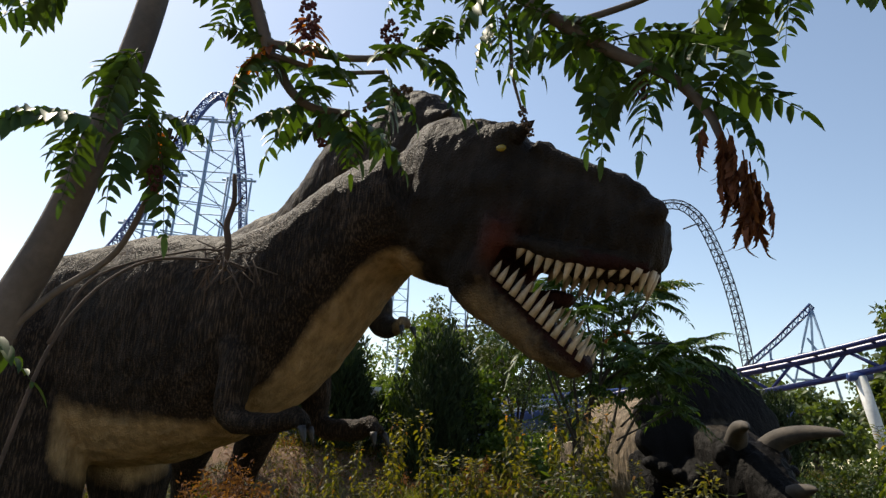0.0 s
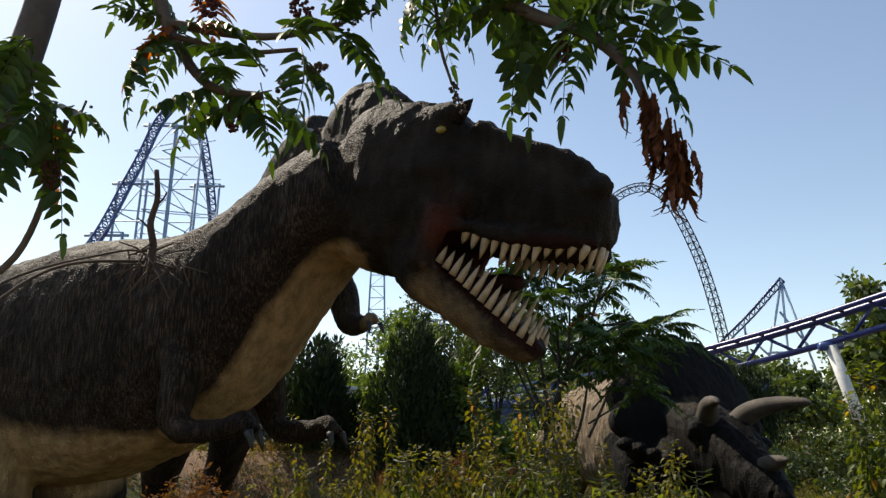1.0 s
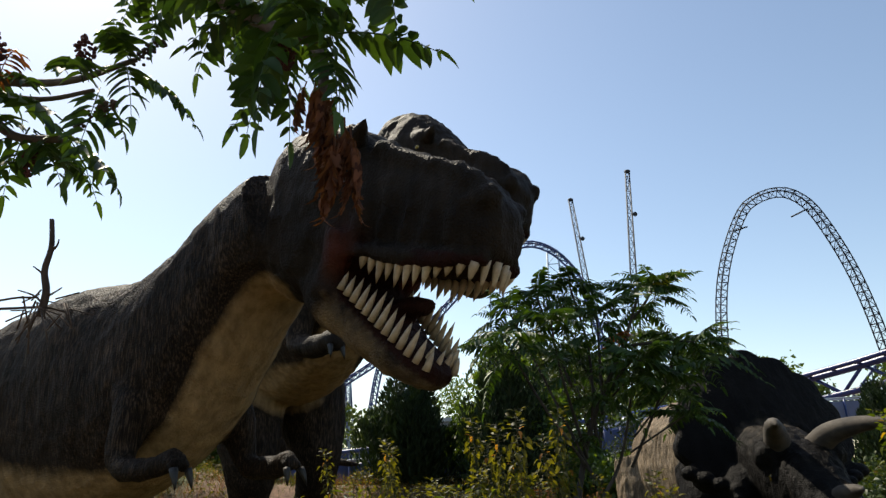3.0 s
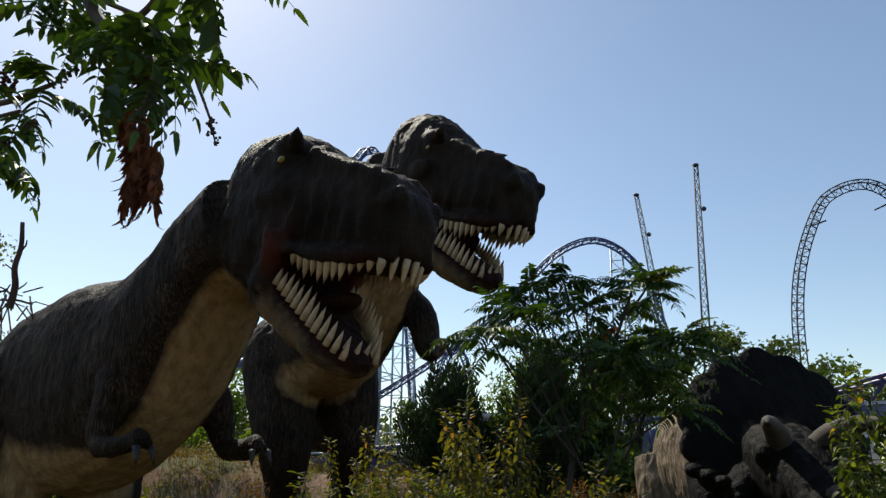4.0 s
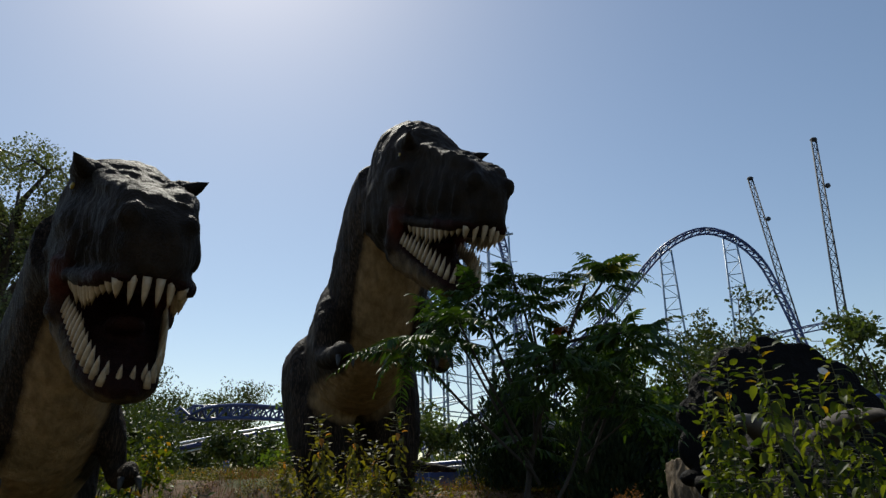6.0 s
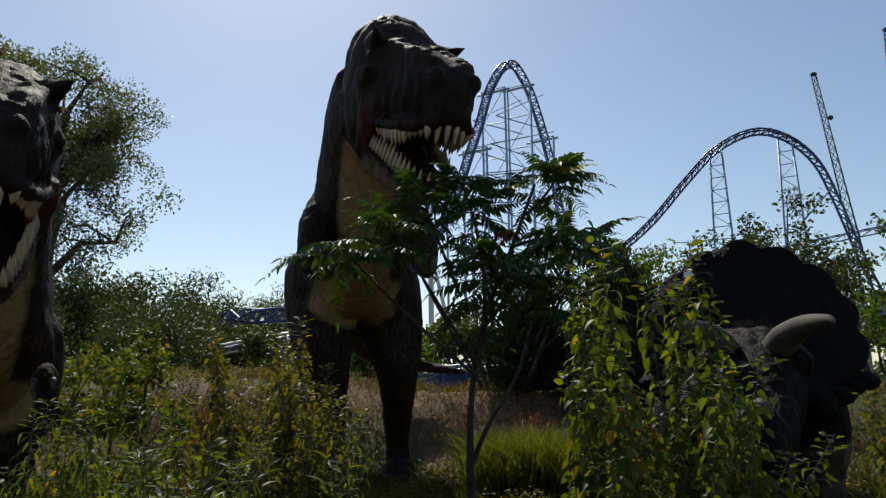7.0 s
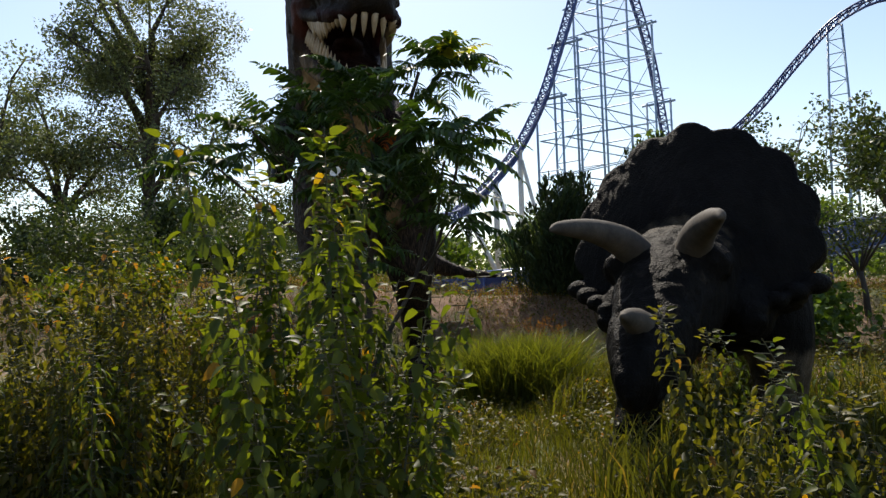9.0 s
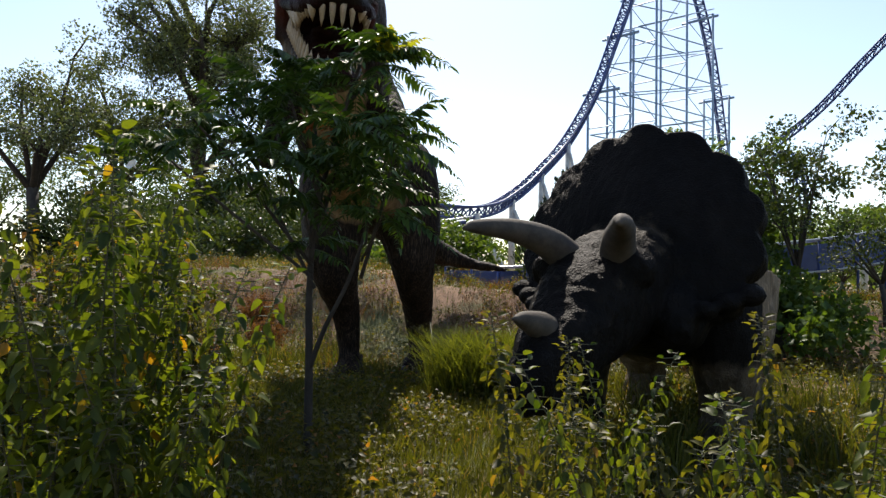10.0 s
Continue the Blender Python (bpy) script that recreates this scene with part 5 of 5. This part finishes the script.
weed_patch(26, -2.6, 8.2, 1.2, 0.8, [4, 6], (0.7, 1.0), LOWW, "weeds below the statues", 8)
weed_patch(14, -1.3, 5.9, 0.9, 0.5, [4, 6, 3], (0.7, 0.95), LOWW, "weeds below the statues", 12)
weed_patch(34, 0.9, 4.4, 0.9, 0.45, [3, 4, 6], (0.85, 1.15), LOWW, "weeds below the statues", 13)
weed_patch(12, 2.45, 3.55, 0.4, 0.3, [6], (0.85, 1.05), "narrow-leaved weed with spiky whorls", "spiky weeds", 9)
weed_patch(30, -4.4, 10.3, 1.9, 1.3, [10, 10, 4, 6], (0.45, 0.8), LOWW, "weeds on the bank", 10)
weed_patch(30, -9.0, 13.0, 4.0, 2.2, [10, 9, 3], (0.45, 0.8), LOWW, "weeds on the bank", 11)

# one white bindweed flower among the tall weeds
flower = thing("flower", "single white trumpet flower on a tall weed", "flower", pose(3.86, 5.09, 2.02, 60, 0, 20) @ Matrix.Scale(0.42, 4))
bm = bmesh.new()
res = []
for ring, (r, z) in enumerate(((0.006, 0.0), (0.012, 0.03), (0.03, 0.05), (0.052, 0.056))):
    res.append([bm.verts.new((r * (1 + 0.06 * math.cos(5 * a)) * math.cos(a), r * (1 + 0.06 * math.cos(5 * a)) * math.sin(a), z)) for a in (2 * math.pi * k / 20 for k in range(20))])
for a, b in zip(res, res[1:]):
    for k in range(20):
        bm.faces.new((a[k], a[(k + 1) % 20], b[(k + 1) % 20], b[k]))
part("petals", bm, M["petal"], flower)
bm = bmesh.new()
tube(bm, [(0, 0, 0.005), (0, 0.01, -0.05), (0.0, 0.06, -0.11)], 0.003, 5)
part("stalk", bm, M["weed_stem"], flower)


def tree(at, height, spread, trunk_r, leaf, leaves, mat, label, seed, limbs=6, bare=0.3, clump=0.45, name="tree", group="", crown_low=0.3, droop=0.0):
    """A tapered trunk, limbs that fork twice, and a crown of many small leaves about the twigs."""
    rg = random.Random(seed)
    ob = thing(name, label, "tree", pose(*at), group)
    bm = bmesh.new()
    top = Vector((rg.uniform(-0.05, 0.05) * height, rg.uniform(-0.05, 0.05) * height, height * bare))
    tube(bm, [(0, 0, -0.2), top * 0.5 + Vector((trunk_r * 0.4, 0, 0)), top], [trunk_r * 1.15, trunk_r * 0.9, trunk_r * 0.8], 9)
    tips = []
    apex = top + Vector((rg.uniform(-0.06, 0.06) * height, rg.uniform(-0.06, 0.06) * height, height * (0.86 - bare)))
    if droop:
        tube(bm, [top * 0.98, top.lerp(apex, 0.5) + Vector((0.3, 0.2, 0)), apex], [trunk_r * 0.7, trunk_r * 0.4, trunk_r * 0.08], 8)
        tips.append(apex)
    for i in range(limbs):
        a = 2 * math.pi * i / limbs + rg.uniform(-0.4, 0.4)
        lift = rg.uniform(crown_low, 1.0)
        end = Vector((math.cos(a) * spread * rg.uniform(0.55, 0.95) * (1.15 - 0.55 * lift), math.sin(a) * spread * rg.uniform(0.55, 0.95) * (1.15 - 0.55 * lift), height * (bare + (0.93 - bare) * lift)))
        root = top.lerp(apex, max(0.0, lift - 0.3)) if droop else top * 0.96
        m = root.lerp(end, 0.5) + Vector((rg.uniform(-0.1, 0.1) * spread, rg.uniform(-0.1, 0.1) * spread, 0.05 * height))
        tube(bm, [root, m, end], [trunk_r * 0.5, trunk_r * 0.3, trunk_r * 0.08], 7)
        tips.append(end)
        for j in range(5):
            s = m.lerp(end, rg.random())
            e = s + Vector((rg.uniform(-1, 1), rg.uniform(-1, 1), rg.uniform(-0.4 - droop, 0.9 - droop))) * spread * 0.34
            tube(bm, [s, (s + e) / 2 + Vector((0, 0, 0.03 * height)), e], [trunk_r * 0.16, trunk_r * 0.1, trunk_r * 0.03], 5)
            tips.append(e)
            for q in range(2):
                g = e + Vector((rg.uniform(-1, 1), rg.uniform(-1, 1), rg.uniform(-0.7, 0.6))) * spread * 0.2
                tube(bm, [e * 0.98 + s * 0.02, g], [trunk_r * 0.04, trunk_r * 0.015], 4)
                tips.append(g)
    part("trunk", bm, M["bark"], ob)
    tp = np.array([tuple(t) for t in tips])
    w = RNG.uniform(0.3, 1.0, len(tp))
    idx = RNG.choice(len(tp), leaves, p=w / w.sum())
    c = tp[idx] + randdirs(leaves) * spread * clump * 0.42 * np.array([1, 1, 0.8]) * RNG.random((leaves, 1)) ** 0.45 * (0.45 + 0.75 * w[idx])[:, None]
    ln = leaf * RNG.uniform(0.6, 1.25, leaves)
    v, f = leaf_quads(c, randdirs(leaves, -0.3), randdirs(leaves, 0.5), ln, ln * 0.62, 0.1)
    part("crown", leaf_mesh("crown", v, f, M[mat]), None, ob, smooth=False)
    return ob


def conifer(at, height, radius, label, seed):
    """A dense dark juniper: many upright feathery leaders round a hidden trunk."""
    rg = np.random.default_rng(seed)
    ob = thing("conifer", label, "conifer", pose(*at), "conifers on the bank")
    part("trunk", tube(bmesh.new(), [(0, 0, -0.2), (0, 0, height * 0.8)], [0.09, 0.02], 7), M["bark"], ob)
    n = 14000
    leaders = 46
    lh = height * rg.uniform(0.45, 1.0, leaders)
    lh[0] = height
    la, lr = rg.uniform(0, 6.28, leaders), radius * np.sqrt(rg.random(leaders)) * np.clip(1.35 - lh / height, 0, 1)
    k = rg.integers(0, leaders, n)
    t = rg.random(n) ** 0.8
    rad = radius * 0.42 * (1 - t) ** 0.7 * rg.random(n) ** 0.5 + 0.02
    a = rg.uniform(0, 6.28, n)
    c = np.stack([lr[k] * np.cos(la[k]) * (0.6 + 0.4 * t) + rad * np.cos(a), lr[k] * np.sin(la[k]) * (0.6 + 0.4 * t) + rad * np.sin(a), lh[k] * (0.02 + 0.93 * t)], 1)
    d = np.stack([np.cos(a) * 0.55, np.sin(a) * 0.55, np.ones(n)], 1) + rg.normal(0, 0.18, (n, 3))
    ln = 0.20 * rg.uniform(0.6, 1.3, n)
    v, f = leaf_quads(c, d, rg.normal(size=(n, 3)), ln, ln * 0.28, 0.0)
    part("crown", leaf_mesh("crown", v, f, M["conifer"]), None, ob, smooth=False)


def gz(x, y, dz=0.0):
    return (x, y, ground_z(x, y) + dz)


conifer(gz(-3.3, 19.5), 3.4, 1.9, "dense dark green juniper with upright feathery tips", 1)
conifer(gz(-0.45, 18.6), 4.5, 1.75, "dark juniper on the bank behind the triceratops", 3)
conifer(gz(12.4, 27.5), 3.4, 1.9, "broad dark juniper below the blue track", 4)

tree(gz(-59.3, 36.5), 35.2, 12.3, 0.92, 0.31, 44000, "poplar", "large spreading poplar with silvery green sparse crown", 21, 17, 0.3, 0.36, "poplar_tree", crown_low=0.0, droop=0.45)
tree(gz(-71.8, 33.7), 25.3, 9.2, 0.7, 0.34, 15000, "poplar", "poplar with thin open crown", 22, 7, 0.4, 0.5, "poplar_tree", crown_low=0.1)
tree(gz(-66.3, 23.8), 23.0, 8.4, 0.66, 0.34, 9000, "poplar", "poplar with thin open crown", 29, 7, 0.35, 0.5, "poplar_tree", crown_low=0.1)
for i, (x, y, h, s) in enumerate(((-65.2, 45.8, 14.1, 7.9), (-56.4, 41.4, 11.0, 6.6), (-71.8, 56.8, 13.2, 7.9), (-74.0, 66.7, 14.5, 7.5), (-65.2, 61.2, 10.1, 6.6), (-78.4, 87.6, 17.6, 7.7), (-87.2, 81.0, 16.3, 8.4), (-49.8, 32.6, 9.2, 5.5), (-46.5, 48.0, 5.3, 4.4), (-78.4, 41.4, 11.4, 7.9), (-54.2, 24.9, 8.8, 5.7))):
    tree(gz(x, y), h, s, 0.3, 0.42, 8200, "bank_shrub", "dense green tree beyond the bank", 30 + i, 8, 0.12, 0.75, "tree", "trees beyond the bank", 0.05)
for i, (x, y, h, s) in enumerate(((-6.6, 8.4, 3.3, 0.7), (-6.0, 9.4, 2.8, 0.8), (-7.6, 10.4, 2.9, 0.9), (-9.2, 11.0, 3.1, 0.9))):
    tree(gz(x, y), h, s, 0.04, 0.13, 900, "weed", "slim leafy yellow-green sapling on the bank", 130 + i, 6, 0.25, 0.5, "sapling", "saplings", 0.1)
for i, (x, y, h, s, n) in enumerate(((1.9, 20.0, 4.6, 1.6, 1800), (3.4, 20.6, 3.9, 1.3, 900), (-0.7, 62, 17.5, 5.6, 2400))):
    tree(gz(x, y), h, s, 0.017 * h, 0.023 * h, 2 * n, "bank_shrub", "thin young tree with open light green crown", 50 + i, 7, 0.25, 0.5, "young_tree", "young trees", 0.15)
for i, (x, y, h, s) in enumerate(((-0.8, 20.0, 4.4, 1.5), (0.7, 19.6, 3.6, 1.4), (2.0, 18.6, 2.4, 1.6), (-2.2, 21.5, 1.8, 1.3), (-2.8, 29.7, 6.6, 2.0), (-4.8, 39.6, 6.0, 2.6), (-1.0, 36.0, 5.0, 2.6), (3.0, 33.0, 4.0, 2.2), (6.5, 24.0, 3.0, 2.0), (-8.5, 20.0, 2.4, 1.6), (-11.5, 21.5, 3.0, 2.0))):
    tree(gz(x, y), h, s, 0.08, 0.18, 3000, "shrub", "dense light green shrub on the bank", 70 + i, 7, 0.15, 0.65, "shrub", "shrubs on the bank", 0.05)
for i, (x, y, h, s) in enumerate(((5.5, 70, 13.5, 4.5), (11.5, 70, 14, 5), (17, 71, 11, 4.5), (-8, 75, 8, 5), (22, 66, 8.5, 4.5), (30, 62, 8, 5), (-18, 72, 8, 5), (-30, 62, 8, 5), (-98, 103, 20, 11), (40, 58, 9, 6), (26, 50, 6, 4), (-107, 63, 20, 11), (-103, 28, 20, 11), (22.6, 33, 10.2, 3.0))):
    tree(gz(x, y), h, s, 0.3, 0.5, 4200, "far_tree", "distant rounded green tree behind the coaster", 90 + i, 8, 0.25, 0.6, "tree", "distant trees", 0.1)


def distant_woods():
    n = 38000
    a = RNG.uniform(radians(-75), radians(115), n)
    r = RNG.uniform(160, 260, n)
    x, y = -np.sin(a) * r, np.cos(a) * r
    h = 9.5 + 3.5 * np.sin(a * 23) + 2.5 * np.sin(a * 57 + 1)
    z = -2.0 + RNG.random(n) ** 0.8 * (h + 2)
    c = np.stack([x, y, z], 1)
    ln = RNG.uniform(1.0, 2.2, n)
    v, f = leaf_quads(c, randdirs(n), randdirs(n, 0.4), ln, ln * 0.7, 0.1)
    tagged(new("woods", leaf_mesh("woods", v, f, M["far_tree"])), "belt of distant green woods", "woods", kind="stuff")


distant_woods()
for i, (x, y, h, s) in enumerate(((-21, 21.5, 3.6, 2.6), (-25, 24, 4.4, 3.0), (-19, 18.5, 2.8, 2.0), (-29, 27, 4.6, 3.2), (-17.5, 24.5, 2.6, 1.9), (-32, 21, 5.0, 3.4), (-27, 17, 4.2, 2.8), (-14.5, 23.5, 2.2, 1.7))):
    tree(gz(x, y), h, s, 0.07, 0.2, 4200, "bank_shrub", "dense dark green shrub on the crest of the bank", 170 + i, 8, 0.08, 0.75, "shrub", "shrubs on the bank", 0.0)


def grass(name, n, box, height, mat, label, seed, keep=None, wild=0.32):
    """Blades of grass, bent and tapering, strewn over a stretch of ground."""
    rg = np.random.default_rng(seed)
    x0, x1, y0, y1 = box
    xy = np.stack([rg.uniform(x0, x1, n), rg.uniform(y0, y1, n)], 1)
    if keep:
        xy = xy[[keep(a, b, rg) for a, b in xy]]
    n = len(xy)
    z = np.array([ground_z(a, b) for a, b in xy])
    h = height * rg.uniform(0.45, 1.3, n)
    a = rg.uniform(0, 6.28, n)
    side = np.stack([np.cos(a), np.sin(a), 0 * a], 1)
    lean = rg.normal(0, wild, (n, 2)) * h[:, None]
    b = np.concatenate([xy, z[:, None] - 0.02], 1)
    mid = b + np.concatenate([lean * 0.35, (h * 0.6)[:, None]], 1)
    tip = b + np.concatenate([lean * 1.1, (h * 0.95)[:, None]], 1)
    w = (0.003 + 0.0065 * h)[:, None]
    v = np.stack([b + side * w, b - side * w, mid + side * w * 0.8, mid - side * w * 0.8, tip], 1).reshape(-1, 3)
    k = np.arange(n) * 5
    f = np.concatenate([np.stack([k, k + 1, k + 3], 1), np.stack([k, k + 3, k + 2], 1), np.stack([k + 2, k + 3, k + 4], 1)])
    tagged(new(name, leaf_mesh(name, v, f, M[mat])), label, "grass", kind="stuff")


def off_path(a, b, rg):
    """Keeps the camera's trodden strip clear."""
    return b > 0.62 * a + 1.6 if a > 0 else b > 1.6


def on_bank(a, b, rg):
    s = -0.45 * a + 0.9 * b
    return 14.0 < s < 24 and noise.noise(Vector((a * 0.4, b * 0.4, 3))) > -0.05


def tufts(a, b, rg):
    return off_path(a, b, rg) and not clearing(a, b) and noise.noise(Vector((a * 0.7, b * 0.7, 9))) > 0.0


grass("grass", 120000, (-7, 8, 1.5, 14.5), 0.24, "grass", "rough green grass round the statues", 1, off_path)
grass("tall_grass", 36000, (-7, 7, 4, 14), 0.62, "grass", "tall tufted yellow-green grass", 2, tufts)
grass("grass_clump", 15000, (-1.1, 1.1, 10.9, 13.1), 0.95, "pale_grass", "bushy clump of long pale green grass beside the clearing", 6, lambda a, b, rg: math.hypot(a, b - 12.0) < 0.9 * math.sqrt(rg.random()) + 0.15, 0.42)
grass("bank_grass", 36000, (-22, 14, 8, 32), 0.36, "grass", "uneven grass on the bank", 3, lambda a, b, rg: -0.45 * a + 0.9 * b > 13, 0.5)
grass("dry_grass", 60000, (-20, 12, 8, 28), 0.34, "dry", "rust-brown dry grass on the bank", 4, on_bank, 0.75)


def rust_bush(at, height, radius, seed, label="dried rust-brown bushy weed gone to seed"):
    """A withered weed: many thin stems that fan out, hung with small dry leaves and seeds."""
    rg = np.random.default_rng(seed)
    ob = thing("dried_weed", label, "plant", pose(*gz(*at)), "dried weeds")
    bm = bmesh.new()
    c = []
    for i in range(34):
        a, r = rg.uniform(0, 6.28), radius * math.sqrt(rg.random())
        h = height * (1.05 - 0.5 * (r / radius) ** 2) * rg.uniform(0.75, 1.05)
        base = np.array([0.25 * r * math.cos(a), 0.25 * r * math.sin(a), -0.03])
        tip = np.array([r * math.cos(a), r * math.sin(a), h])
        bow = (base + tip) / 2 + np.array([-0.12 * r * math.cos(a), -0.12 * r * math.sin(a), 0.08 * h])
        tube(bm, [tuple(base), tuple(bow), tuple(tip)], [0.006, 0.004, 0.002], 4)
        t = rg.uniform(0.25, 1.0, 110)[:, None]
        c.append(base * (1 - t) ** 2 + bow * 2 * t * (1 - t) + tip * t ** 2 + rg.normal(0, 0.045, (110, 3)))
    part("stems", bm, M["twig"], ob)
    c = np.concatenate(c)
    ln = rg.uniform(0.03, 0.085, len(c))
    v, f = leaf_quads(c, rg.normal(size=c.shape) + (0, 0, 0.3), rg.normal(size=c.shape), ln, ln * 0.4, 0.3)
    part("dry_leaves", leaf_mesh("dry_leaves", v, f, M["dry"]), None, ob, smooth=False)


for q, (x, y, h, r) in enumerate(((-2.4, 7.8, 1.5, 0.6), (-2.9, 8.5, 1.35, 0.55), (-1.0, 14.4, 1.2, 0.7), (0.6, 15.3, 1.3, 0.8), (1.6, 15.6, 1.1, 0.7), (-7.2, 12.6, 0.9, 0.6), (-9.0, 13.6, 0.9, 0.7))):
    rust_bush((x, y), h, r, 300 + q)


def ground_leaves(n, box, label, seed):
    """Low broad-leaved plants creeping through the grass, uncountable."""
    rg = np.random.default_rng(seed)
    x0, x1, y0, y1 = box
    xy = np.stack([rg.uniform(x0, x1, n), rg.uniform(y0, y1, n)], 1)
    thick = np.array([noise.noise(Vector((a * 1.1, b * 1.1, 4))) for a, b in xy])
    keep = (thick > -0.12) & np.array([off_path(a, b, rg) for a, b in xy])
    xy, thick = xy[keep], thick[keep]
    n = len(xy)
    z = np.array([ground_z(a, b) for a, b in xy]) + rg.random(n) ** 1.3 * (0.10 + 0.75 * np.clip(thick + 0.1, 0, 0.5))
    ln = rg.uniform(0.04, 0.095, n)
    v, f = leaf_quads(np.concatenate([xy, z[:, None]], 1), rg.normal(size=(n, 3)) * (1, 1, 0.35), rg.normal(size=(n, 3)) * 0.6 + (0, 0, 1), ln, ln * 0.55, 0.2)
    tagged(new("undergrowth", leaf_mesh("undergrowth", v, f, M["dark_weed"])), label, "undergrowth", kind="stuff")


ground_leaves(120000, (-7, 8, 2.5, 14.5), "low leafy undergrowth between the grass", 15)
ground_leaves(110000, (-18, 10, 11, 23), "low scrubby growth on the bank", 16)
grass("meadow_grass", 45000, (7.5, 26, 5, 34), 0.4, "grass", "rough grass on the slope behind the triceratops", 17, None, 0.5)
ground_leaves(45000, (7, 22, 9, 28), "low scrubby growth on the slope", 18)
for i, (x, y, h, s) in enumerate(((9.0, 19.5, 1.7, 1.3), (12.0, 21.0, 2.0, 1.5), (15.5, 22.5, 2.2, 1.6), (7.0, 17.5, 1.4, 1.1), (19.0, 26.0, 2.6, 1.9), (11.0, 17.0, 1.3, 1.1))):
    tree(gz(x, y), h, s, 0.05, 0.15, 2400, "bank_shrub", "low dense green shrub on the grassy slope", 150 + i, 7, 0.1, 0.7, "shrub", "shrubs on the slope", 0.05)
